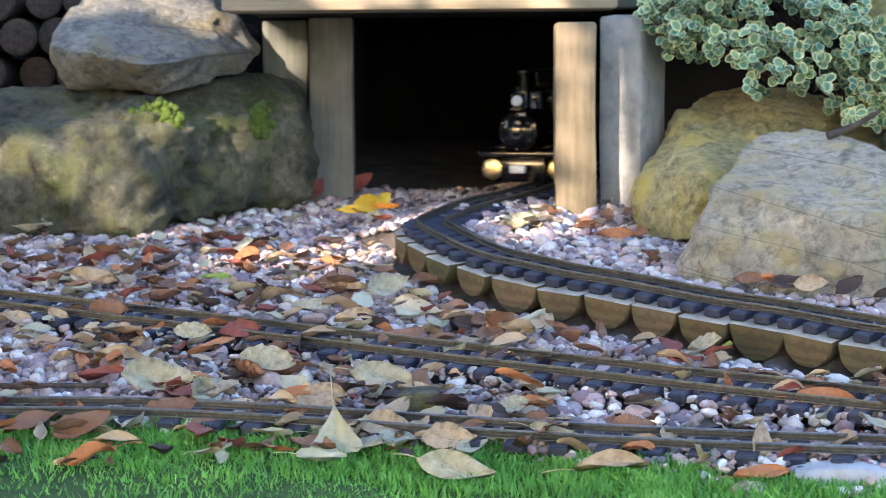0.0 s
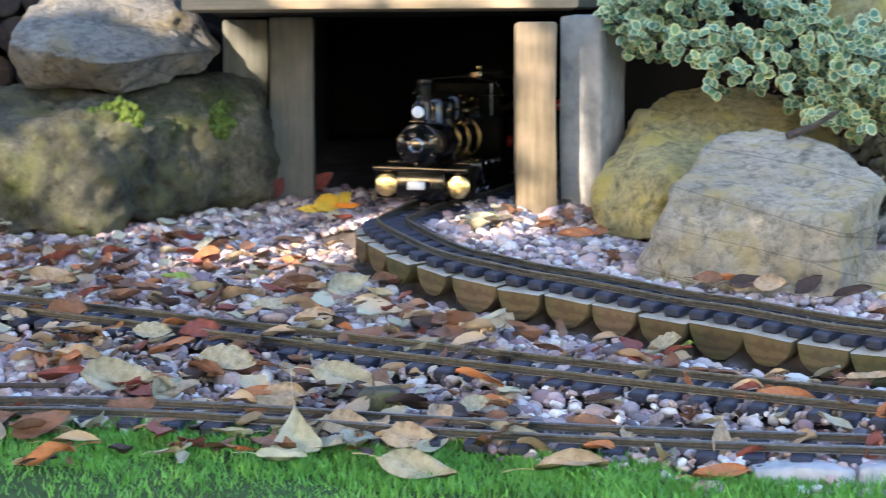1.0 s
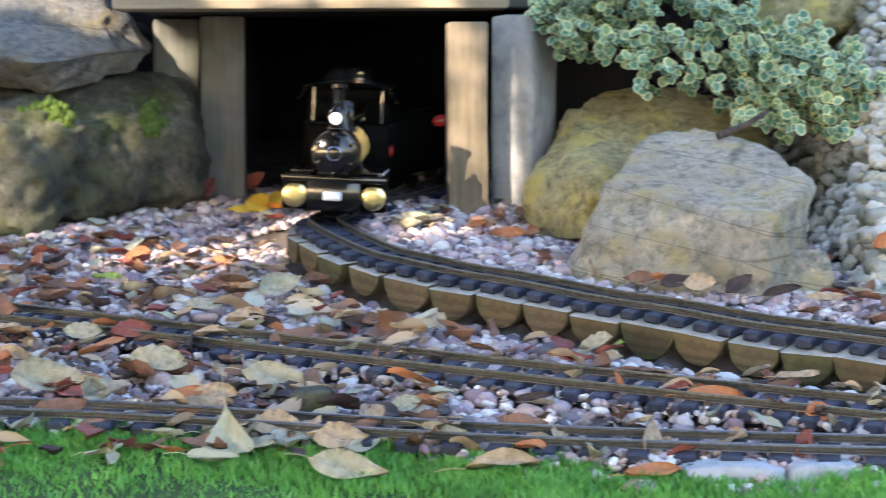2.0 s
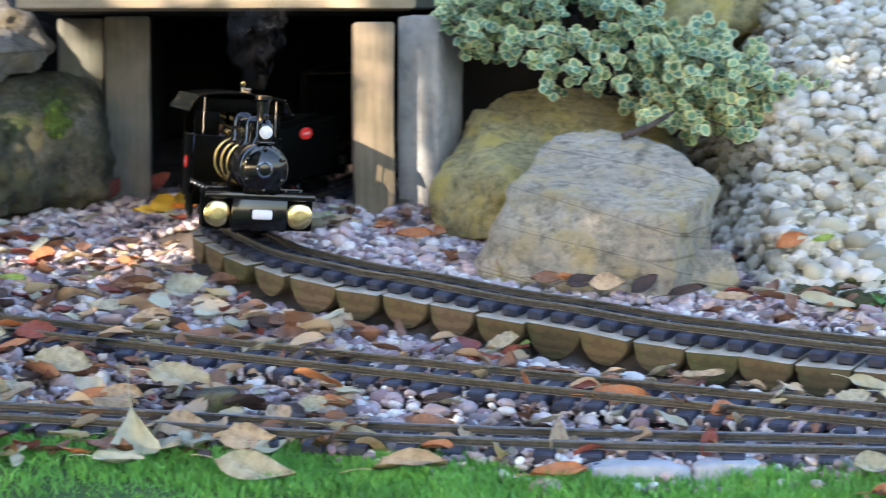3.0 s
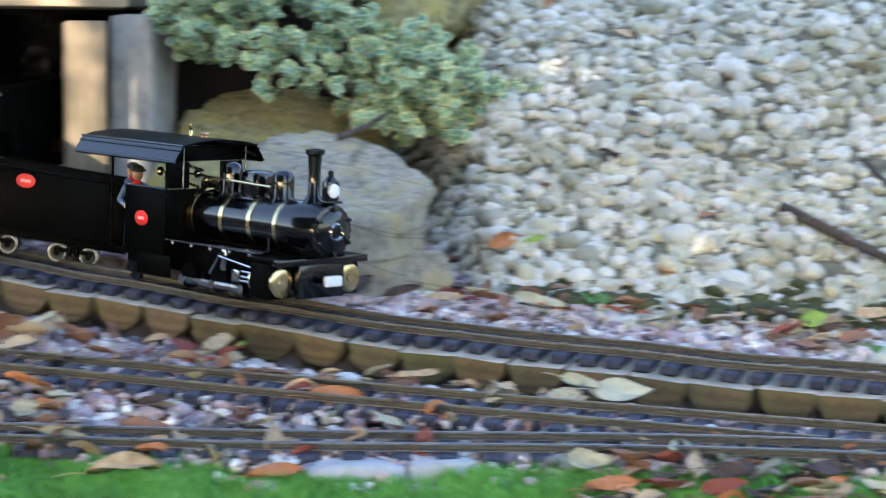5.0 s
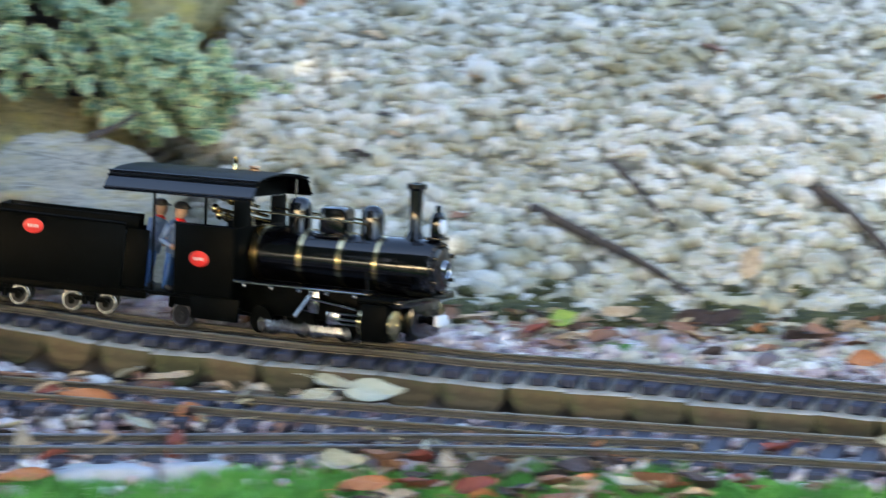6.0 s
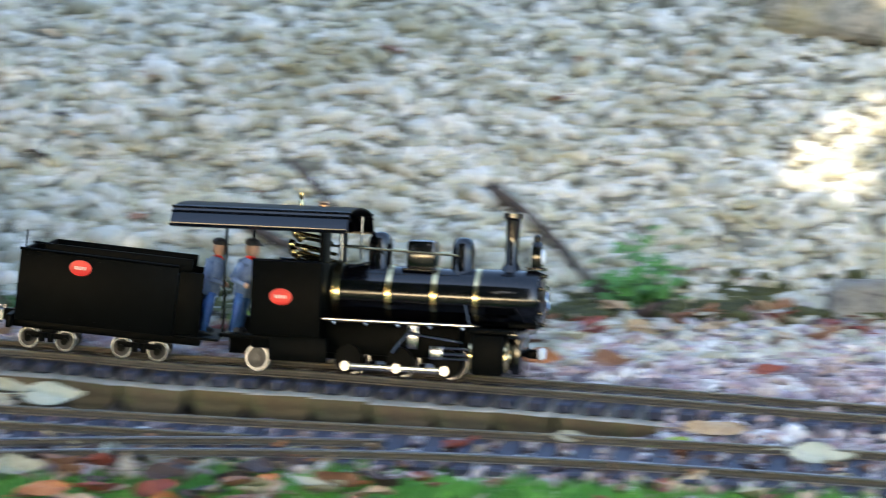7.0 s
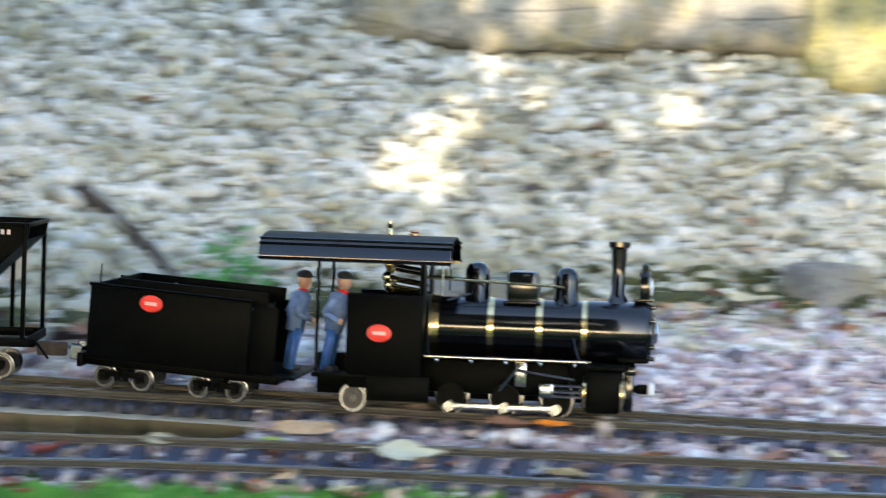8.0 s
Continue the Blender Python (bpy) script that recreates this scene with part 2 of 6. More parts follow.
# leaves of the unseen screen that blocks the sun
M_SCREEN_LEAF = paint("shade_screen_leaf", [(0.3, (0.020, 0.035, 0.012)), (0.7, (0.05, 0.075, 0.025))], 25, 0.6)
M_BLADEBED = paint("lawn_thatch", [(0.3, (0.02, 0.055, 0.01)), (0.7, (0.05, 0.12, 0.02))], 60, 0.9, bump=0.8, dist=0.004)


def leaf_paint(name, stops):
    m = paint(name, stops, 7, 0.6, bump=0.4, dist=0.02)
    bsdf(m).inputs["Transmission Weight"].default_value = 0.0
    return m


M_LEAF = {
    "brown": leaf_paint("dry_brown_leaf", [(0.3, (0.163, 0.081, 0.050)), (0.6, (0.275, 0.144, 0.088)), (0.8, (0.375, 0.213, 0.125))]),
    "tan": leaf_paint("dry_tan_leaf", [(0.3, (0.275, 0.188, 0.119)), (0.5, (0.475, 0.350, 0.225)), (0.75, (0.625, 0.500, 0.338))]),
    "olive": leaf_paint("faded_green_leaf", [(0.3, (0.250, 0.225, 0.150)), (0.5, (0.425, 0.400, 0.288)), (0.75, (0.575, 0.562, 0.438))]),
    "orange": leaf_paint("orange_leaf", [(0.3, (0.378, 0.137, 0.053)), (0.6, (0.522, 0.210, 0.084)), (0.8, (0.558, 0.294, 0.131))]),
    "red": leaf_paint("russet_leaf", [(0.3, (0.180, 0.042, 0.035)), (0.6, (0.288, 0.079, 0.053)), (0.8, (0.360, 0.137, 0.071))]),
    "yellow": leaf_paint("bright_yellow_leaf", [(0.3, (0.75, 0.45, 0.03)), (0.7, (0.85, 0.58, 0.06))]),
    "flame": leaf_paint("bright_orange_leaf", [(0.3, (0.80, 0.22, 0.01)), (0.7, (0.88, 0.32, 0.02))]),
    "pale": leaf_paint("pale_silvery_leaf", [(0.3, (0.42, 0.45, 0.36)), (0.7, (0.58, 0.60, 0.50))]),
    "green": leaf_paint("fresh_green_leaf", [(0.3, (0.20, 0.32, 0.05)), (0.7, (0.36, 0.48, 0.10))]),
    "dark": leaf_paint("rotted_dark_leaf", [(0.3, (0.035, 0.025, 0.025)), (0.7, (0.09, 0.06, 0.055))]),
}


# ---- mesh tools ----
def mesh_of(name, verts, faces, mats, smooth=False, which=None):
    me = bpy.data.meshes.new(name)
    me.from_pydata([tuple(v) for v in verts], [], [tuple(f) for f in faces])
    for m in mats:
        me.materials.append(m)
    if smooth:
        me.polygons.foreach_set("use_smooth", [True] * len(me.polygons))
    if which is not None:
        me.polygons.foreach_set("material_index", which)
    me.update()
    return me


def part(name, bm, material, parent=None, label="", smooth=True, angle=40):
    """Links a bmesh as one mesh object under a thing."""
    me = bpy.data.meshes.new(name)
    bmesh.ops.recalc_face_normals(bm, faces=bm.faces)
    bm.to_mesh(me)
    bm.free()
    me.materials.append(material)
    if smooth:
        me.polygons.foreach_set("use_smooth", [True] * len(me.polygons))
        me.set_sharp_from_angle(angle=radians(angle))
    ob = new(name, me)
    if parent is not None:
        ob.parent = parent
    if label:
        tagged(ob, label)
    return ob


def thing(name, label, category, group="", at=None, kind=""):
    ob = tagged(new(name), label, category, group, kind)
    ob.empty_display_size = 0.02
    if at is not None:
        ob.matrix_world = at
    return ob


def box(bm, lo, hi, bevel=0.0, m=None):
    lo, hi = Vector(lo), Vector(hi)
    made = bmesh.ops.create_cube(bm, size=1.0)["verts"]
    for v in made:
        v.co = Vector([(lo[i] + hi[i]) / 2 + v.co[i] * (hi[i] - lo[i]) for i in range(3)])
    if bevel:
        edges = {e for v in made for e in v.link_edges}
        bmesh.ops.bevel(bm, geom=list(edges), offset=bevel, segments=2, affect="EDGES", profile=0.5)
    return bm


def rod(bm, a, b, r, r2=None, seg=12, caps=True):
    """A round bar or cone from a to b."""
    a, b = Vector(a), Vector(b)
    d = b - a
    m = Matrix.Translation((a + b) / 2) @ d.to_track_quat("Z", "Y").to_matrix().to_4x4()
    bmesh.ops.create_cone(bm, cap_ends=caps, segments=seg, radius1=r, radius2=r if r2 is None else r2, depth=d.length, matrix=m)
    return bm


def lathe(bm, profile, origin=(0, 0, 0), axis="Z", seg=20):
    """A turned shape from (radius, height) pairs."""
    rings = []
    for r, h in profile:
        ring = []
        for k in range(seg):
            a = 2 * math.pi * k / seg
            c, s = r * math.cos(a), r * math.sin(a)
            p = {"Z": (c, s, h), "X": (h, c, s), "Y": (s, h, c)}[axis]
            ring.append(bm.verts.new(Vector(p) + Vector(origin)))
        rings.append(ring)
    for p, q in zip(rings, rings[1:]):
        for k in range(seg):
            bm.faces.new((p[k], p[(k + 1) % seg], q[(k + 1) % seg], q[k]))
    for ring in (rings[0], rings[-1]):
        if ring:
            bm.faces.new(ring)
    return bm


def B():
    return bmesh.new()


# ---- the path of the curved line, which the train follows ----
RUN = [(0.285, 3.72), (0.28, 3.52), (0.265, 3.32), (0.235, 3.13), (0.19, 2.955), (0.138, 2.83), (0.086, 2.746), (0.045, 2.692), (0.011, 2.625), (-0.012, 2.5404),
       (-0.005, 2.4641), (0.0221, 2.4007), (0.0626, 2.3414), (0.131, 2.2801), (0.2973, 2.1611), (0.4812, 2.0284), (0.6505, 1.9166), (0.8072, 1.8132), (0.9576, 1.6801), (1.1195, 1.5231),
       (1.2684, 1.3695), (1.4, 1.21), (1.52, 1.04), (1.62, 0.86), (1.7, 0.66)]
LIFT = [(-1.2, 0.04), (0, 0.041), (0.15, 0.0428), (0.32, 0.0557), (0.47, 0.0483), (0.57, 0.0437), (0.75, 0.035), (0.9, 0.0286), (1.1, 0.0254), (1.25, 0.021),
       (1.45, 0.0192), (1.65, 0.0196), (1.85, 0.018), (2.2, 0.016)]


def catmull(pts, n):
    out = []
    P = [Vector(p) for p in pts]
    P = [P[0] * 2 - P[1]] + P + [P[-1] * 2 - P[-2]]
    for i in range(1, len(P) - 2):
        for k in range(n):
            u = k / n
            a, b, c, d = P[i - 1:i + 3]
            out.append(0.5 * ((2 * b) + (c - a) * u + (2 * a - 5 * b + 4 * c - d) * u * u + (3 * b - a - 3 * c + d) * u ** 3))
    out.append(P[-2])
    return out


FINE = catmull(RUN, 16)
ARC = [0.0]
for a, b in zip(FINE, FINE[1:]):
    ARC.append(ARC[-1] + (b - a).length)
ZERO = ARC[6 * 16]


def on_run(s):
    """Place of the rail tops' middle, s metres past the start mark."""
    v = s + ZERO
    i = min(max(int(np.searchsorted(ARC, v)) - 1, 0), len(FINE) - 2)
    u = (v - ARC[i]) / max(ARC[i + 1] - ARC[i], 1e-9)
    p = FINE[i].lerp(FINE[i + 1], u)
    return Vector((p.x, p.y, bed(p.x, p.y) + lerp_table(s, LIFT)))


def along_run(s):
    d = on_run(s + 0.01) - on_run(s - 0.01)
    return d.normalized()


def upright(p, d, cant=0.0, fall=0.14):
    """The matrix at p with x along d and z square to ground of that fall."""
    n = Vector((-fall * p.x, -fall * p.y, math.hypot(p.x, p.y))).normalized()
    side = n.cross(d).normalized()
    up = d.cross(side).normalized()
    m = Matrix((d, side, up)).transposed().to_4x4()
    m.translation = p
    return m @ Matrix.Rotation(radians(cant), 4, "X")


# how far the engine's front has come, by the second
TRAVEL = [(0.0, -0.060), (0.5, 0.055), (1.0, 0.160), (2.5, 0.378), (3.0, 0.448), (3.5, 0.513), (4.0, 0.599), (5.5, 0.983), (6.0, 1.177), (6.5, 1.360),
          (7.0, 1.553), (7.5, 1.789), (8.0, 2.001)]


def glide(rows, t, column=1):
    """Smooth (Hermite) value of one column of the rows at t seconds."""
    k = 0
    while k < len(rows) - 2 and t > rows[k + 1][0]:
        k += 1

    def slope(i):
        a, b = rows[max(i - 1, 0)], rows[min(i + 1, len(rows) - 1)]
        return (b[column] - a[column]) / (b[0] - a[0])
    t0, t1, s0, s1 = rows[k][0], rows[k + 1][0], rows[k][column], rows[k + 1][column]
    h = t1 - t0
    u = (t - t0) / h
    return ((2 * u ** 3 - 3 * u * u + 1) * s0 + (u ** 3 - 2 * u * u + u) * h * slope(k)
            + (-2 * u ** 3 + 3 * u * u) * s1 + (u ** 3 - u * u) * h * slope(k + 1))


def travel(t):
    return glide(TRAVEL, t)


# the engine, whose ends swing out in the curve: seconds, place on the rails of its middle driver, heading, climb and lean in degrees
ENGINE_RUN = [(0.0, 0.1411, 2.9107, 0.1234, -113.7, -3.2, -0.3), (0.5, 0.0947, 2.8030, 0.1128, -112.4, -2.4, -1.5), (1.0, 0.0506, 2.7170, 0.1080, -107.9, -2.4, -2.0),
              (2.5, -0.0099, 2.5137, 0.0952, -87.7, -1.7, -3.7), (3.0, 0.0019, 2.4457, 0.0865, -80.9, -2.1, -3.3), (3.5, 0.0321, 2.3877, 0.0778, -76.1, -2.9, -2.4),
              (4.0, 0.0851, 2.3220, 0.0648, -69.2, -3.0, -2.0), (5.5, 0.4008, 2.1033, 0.0219, -49.7, -3.8, 1.6), (6.0, 0.5621, 1.9963, 0.0076, -43.3, -3.2, 1.0),
              (6.5, 0.7159, 1.8950, -0.0062, -38.0, -2.3, -1.5), (7.0, 0.8703, 1.7802, -0.0165, -37.2, -1.5, -3.2), (7.5, 1.0362, 1.6102, -0.0251, -38.8, -1.3, -3.8), (8.0, 1.1870, 1.4608, -0.0312, -42.0, -1.0, -2.4)]


def engine_at(t):
    x, y, z, head, climb, lean = (glide(ENGINE_RUN, t, c) for c in range(1, 7))
    return pose(x, y, z, 0, 0, head) @ pose(0, 0, 0, 0, -climb, 0) @ pose(0, 0, 0, lean, 0, 0) @ Matrix.Translation((0.12, 0, 0))


def hauled(t, ahead, drawbar, length):
    """Pose of a vehicle hung on the drawbar of the one ahead, its rear bogie on the rails."""
    hitch = ahead @ Vector((-drawbar, 0, 0))
    q = travel(t) - drawbar - length
    for _ in range(12):
        q += ((on_run(q) - hitch).length - length) * 0.7
    d = (hitch - on_run(q)).normalized()
    side = Vector((0, 0, 1)).cross(d).normalized()
    m = Matrix((d, side, d.cross(side))).transposed().to_4x4()
    m.translation = hitch
    return m @ Matrix.Translation((drawbar, 0, 0))


def tender_at(t):
    return hauled(t, engine_at(t), 0.305, 0.13)


def hopper_at(t):
    return hauled(t, tender_at(t), 0.515, 0.20)


def rear_hopper_at(t):
    return hauled(t, hopper_at(t), 0.775, 0.20)


# ---- ground ----
FINE_XY = np.array([(p.x, p.y) for p in FINE])


def beside_run(x, y):
    """Distance along the curved line of its nearest point, and how far the place lies to the far side of it."""
    d = FINE_XY - (x, y)
    i = int(np.argmin((d * d).sum(1)))
    i = min(max(i, 1), len(FINE) - 2)
    t = FINE_XY[i + 1] - FINE_XY[i - 1]
    t = t / np.hypot(*t)
    return ARC[i] - ZERO, float(-d[i][1] * t[0] + d[i][0] * t[1]), math.hypot(*d[i])


def surface(x, y):
    """Height of the gravel, raised behind and under the curved line."""
    z = land(x, y)
    if 1.0 < math.hypot(x, y) < 3.6 and -0.5 < x < 1.8 and y > 0.3:
        s, e, far = beside_run(x, y)
        up = lerp_table(s, LIFT) - 0.0155
        near = 0.0 if 0.17 < s < 1.67 else 0.035
        ramp = 0.02 if 0.17 < s < 1.67 else 0.10
        if e > -near:
            k = 1.0 if e < 0.12 else max(0.0, 1 - (e - 0.12) / 0.25)
        else:
            k = max(0.0, 1 + (e + near) / ramp)
        z = max(z, bed(x, y) + up * k) if bank(x, y) > 0 else z + up * k
        if 0.17 < s < 1.69 and -0.13 < e < -0.02:
            z += min(0.0, lerp_table(s, LIFT) - 0.051) * min(1.0, (e + 0.13) / 0.06) * min(1.0, (1.69 - s) / 0.12)
    return z


def axis_steps(lo, hi, step, reach):
    """Fine steps between lo and hi, then ever wider ones out to the horizon."""
    mid = list(np.arange(lo, hi + 1e-6, step))
    grow, out = step * 3, []
    while not out or out[-1] < reach:
        out.append((out[-1] if out else 0) + grow)
        grow *= 1.6
    return [lo - v for v in reversed(out)] + mid + [hi + v for v in out]


def build_ground():
    xs, ys = axis_steps(-0.9, 2.4, 0.02, 400), axis_steps(0.6, 3.9, 0.02, 400)
    verts = [(x, y, surface(x, y) - 0.002 + 0.004 * noise.noise((x * 25, y * 25, 0)) * (1 if abs(x) < 3 and abs(y) < 5 else 0)) for y in ys for x in xs]
    w = len(xs)
    faces = [(j * w + i, j * w + i + 1, (j + 1) * w + i + 1, (j + 1) * w + i) for j in range(len(ys) - 1) for i in range(w - 1)]
    ob = new("ground", mesh_of("ground", verts, faces, [M_SOIL], True))
    return tagged(ob, "dark damp garden soil under gravel, sloping gently", "ground", kind="structure")


ground = build_ground()


def build_bank():
    """The gritty face of the bank, into which the pebbles are pressed."""
    verts, faces, n = [], [], 40
    turns = [9 + 0.5 * k for k in range(93)]
    for az in turns:
        for k in range(n + 1):
            r = lerp_table(az, FOOT) + 0.02 + 0.75 * k / n
            x, y = r * math.sin(radians(az)), r * math.cos(radians(az))
            lump = noise.noise((x * 30, y * 30, 2)) * 0.003
            verts.append((x, y, surface(x, y) + 0.003 + lump if 0 < k < n else surface(x, y) - 0.01))
    for i in range(len(turns) - 1):
        for k in range(n):
            faces.append((i * (n + 1) + k, i * (n + 1) + k + 1, (i + 1) * (n + 1) + k + 1, (i + 1) * (n + 1) + k))
    tagged(new("bank", mesh_of("bank", verts, faces, [M_GRIT], True)), "pale gritty earth bank under the white pebbles", "bank", kind="structure")


build_bank()

LAWN = [(-40, 2.0), (-13, 1.93), (-7, 1.885), (0, 1.80), (4, 1.77), (8, 1.71), (12, 1.69), (16, 1.735), (22, 1.74), (28, 1.71), (36, 1.69), (48, 1.66), (70, 1.6)]


def lawn_edge(x, y):
    a = math.degrees(math.atan2(x, y))
    return lerp_table(a, LAWN) + 0.03 * noise.noise((a * 0.35, 3, 0)) + 0.02 * noise.noise((a * 1.3, 9, 0))


def build_lawn():
    """Thatch under the blades, and the blades themselves."""
    verts, faces = [], []
    az = [radians(a) for a in np.arange(-180, 180.5, 0.75)]
    for a in az:
        for k in range(9):
            r = 0.02 + (lerp_table(math.degrees(a), LAWN) + 0.012 - 0.02) * (k / 8) ** 0.7
            x, y = r * math.sin(a), r * math.cos(a)
            verts.append((x, y, bed(x, y) + (0.006 if k < 8 else -0.004)))
    for i in range(len(az) - 1):
        for k in range(8):
            faces.append((i * 9 + k, i * 9 + k + 1, (i + 1) * 9 + k + 1, (i + 1) * 9 + k))
    tagged(new("lawn", mesh_of("lawn", verts, faces, [M_BLADEBED], True)), "short green lawn thatch beside the gravel", "lawn", kind="structure")
    verts, faces = [], []
    for _ in range(60000):
        a = radians(rng.uniform(-13, 52))
        edge = lawn_edge(math.sin(a), math.cos(a))
        r = edge - abs(rng.gauss(0, 0.12)) + rng.uniform(-0.01, 0.012)
        x, y = r * math.sin(a), r * math.cos(a)
        tuft = 0.75 + 0.5 * noise.noise((x * 22, y * 22, 0)) + 0.25 * noise.noise((x * 70, y * 70, 5))
        h = rng.uniform(0.006, 0.015) * max(0.35, tuft)
        w = rng.uniform(0.0005, 0.0011)
        t, lean = rng.uniform(0, 6.283), rng.uniform(0.1, 0.9) * h
        f = rng.uniform(0, 6.283)
        z = bed(x, y) + 0.003
        cx, cy = math.cos(f) * w, math.sin(f) * w
        dx, dy = math.cos(t) * lean, math.sin(t) * lean
        n = len(verts)
        verts += [(x - cx, y - cy, z), (x + cx, y + cy, z), (x + dx * 0.35 - cx * 0.8, y + dy * 0.35 - cy * 0.8, z + h * 0.6),
                  (x + dx * 0.35 + cx * 0.8, y + dy * 0.35 + cy * 0.8, z + h * 0.6), (x + dx, y + dy, z + h)]
        faces += [(n, n + 1, n + 3, n + 2), (n + 2, n + 3, n + 4)]
    tagged(new("grass", mesh_of("grass", verts, faces, [M_GRASS])), "fresh green lawn grass blades", "grass", kind="stuff")


build_lawn()


# ---- portal of the tunnel ----
def plank(name, lo, hi, material, parent, label="", bevel=0.004, turn=None):
    bm = B()
    box(bm, lo, hi, bevel)
    bmesh.ops.subdivide_edges(bm, edges=[e for e in bm.edges if e.calc_length() > 0.05], cuts=6, use_grid_fill=True)
    for v in bm.verts:
        v.co += Vector((noise.noise(v.co * 30), noise.noise(v.co * 30 + Vector((9, 0, 0))), 0)) * 0.0022
    ob = part(name, bm, material, parent, label)
    if turn is not None:
        ob.matrix_world = turn
    return ob


def build_portal():
    portal = thing("tunnel_portal", "timber tunnel portal of the garden railway with posts and beam", "tunnel portal", kind="structure")
    plank("post", (-0.171, 2.900, 0.06), (-0.114, 2.955, 0.337), M_GREY, portal, "greyed upright timber post", turn=pose(0, 0, 0))
    plank("post", (-0.232, 2.925, 0.06), (-0.173, 2.97, 0.335), M_GREY, portal, "greyed upright timber post")
    plank("post", (0.134, 2.655, 0.03), (0.183, 2.706, 0.319), M_TAN, portal, "pale sawn timber post")
    plank("beam", (-0.262, 2.70, 0.3365), (0.212, 2.775, 0.47), M_BEAM, portal, "pale sawn timber beam across the opening")
    plank("beam", (0.214, 2.735, 0.3385), (0.36, 2.80, 0.47), M_GREY, portal, "greenish weathered beam end")
    # lintel in near black, the shade behind the beam put into its colour
    plank("lintel", (-0.24, 2.80, 0.3385), (0.22, 2.98, 0.40), M_SHADE, portal, "timber lintel behind the beam, painted near black for the tunnel's shade")
    m = Matrix.Translation((0.237, 2.680, 0)) @ Matrix.Rotation(math.atan2(0.027, -0.049), 4, "Z")
    bm = B()
    box(bm, (0, -0.075, 0.04), (0.056, 0, 0.328), 0.005)
    bmesh.ops.subdivide_edges(bm, edges=[e for e in bm.edges if e.calc_length() > 0.03], cuts=5, use_grid_fill=True)
    for v in bm.verts:
        v.co += Vector((noise.noise(v.co * 45), noise.noise(v.co * 45 + Vector((5, 0, 0))), noise.noise(v.co * 60))) * 0.0022
    post = part("concrete_post", bm, M_CONC)
    post.matrix_world = m
    tagged(post, "rough grey concrete post beside the portal", "post")
    # the inside, its darkness painted into the near-black boards
    tunnel = thing("tunnel", "boarded tunnel behind the portal, its shade painted in near black", "tunnel", kind="structure")
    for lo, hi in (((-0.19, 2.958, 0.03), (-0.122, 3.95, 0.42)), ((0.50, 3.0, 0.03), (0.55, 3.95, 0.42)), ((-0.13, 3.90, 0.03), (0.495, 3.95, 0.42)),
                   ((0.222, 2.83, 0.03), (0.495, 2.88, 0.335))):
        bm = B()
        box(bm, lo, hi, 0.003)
        part("side_wall", bm, M_SHADE, tunnel)
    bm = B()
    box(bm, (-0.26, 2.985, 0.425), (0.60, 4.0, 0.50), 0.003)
    part("roof_slab", bm, M_SHADE, tunnel)
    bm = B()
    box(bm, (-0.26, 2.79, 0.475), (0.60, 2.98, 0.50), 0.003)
    part("roof_slab", bm, M_SHADE, tunnel)


build_portal()
# backdrop added behind the firewood, the dark there put into its colour
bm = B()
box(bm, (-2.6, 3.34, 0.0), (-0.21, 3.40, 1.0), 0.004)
tagged(part("wall_back", bm, M_SHADE), "backdrop wall added behind the log pile, shade painted in near black", "wall", kind="structure")


# ---- boulders ----
def rock(name, label, centre, planes, material, rough=0.012, seed=0, detail=5, bedding=0.0, soft=0.10):
    """A boulder bounded by rough cleavage planes (normal, distance from the centre)."""
    bm = B()
    bmesh.ops.create_icosphere(bm, subdivisions=detail, radius=1.0)
    P = [(Vector(n).normalized(), d) for n, d in planes]
    off = Vector((seed * 7.3, seed * 3.1, seed))
    for v in bm.verts:
        d = v.co.normalized()
        acc, r = 0.0, 9.0
        for n, k in P:
            c = d.dot(n)
            if c > 0.02:
                acc += (c / k) ** (1 / soft)
        r = acc ** (-soft)
        p = d * r
        q = p + off
        big = noise.fractal(q * 9, 1.0, 2.0, 4)
        fine = noise.fractal(q * 40, 0.9, 2.0, 4)
        chip = noise.noise(Vector(math.floor(c * 22) / 22 for c in (q + Vector((big, fine, big)) * 0.02)) * 22) * 0.35
        ledge = math.sin((p.z + 0.25 * p.x + 0.02 * big) * 150) * bedding
        v.co = p + d * (rough * (1.25 * big + 0.5 * fine + chip * 0.9) + ledge)
    ob = part(name, bm, material, angle=60)
    ob.matrix_world = Matrix.Translation(centre)
    return tagged(ob, label, "boulder")


rock("boulder", "large dark mossy sandstone boulder beside the tunnel portal", (-0.379, 2.811, 0.181),
     [((-0.31, 0.33, -0.89), 0.116), ((-0.05, -0.06, 1.0), 0.067), ((-0.06, 0.07, -1.0), 0.103), ((-0.18, 0.98, 0.0), 0.208), ((0.25, -0.05, -0.97), 0.122), ((0.14, -0.97, 0.21), 0.128), ((-0.07, -0.83, 0.55), 0.133), ((-0.97, -0.25, 0.02), 0.345), ((0.96, 0.27, -0.01), 0.221), ((0.68, -0.73, -0.03), 0.125), ((0.33, -0.43, 0.84), 0.083), ((0.05, -0.36, 0.93), 0.064), ((0.94, -0.14, 0.3), 0.185), ((0.36, 0.02, 0.93), 0.13)],
     M_ROCKL, 0.022, 1, detail=6, soft=0.025)
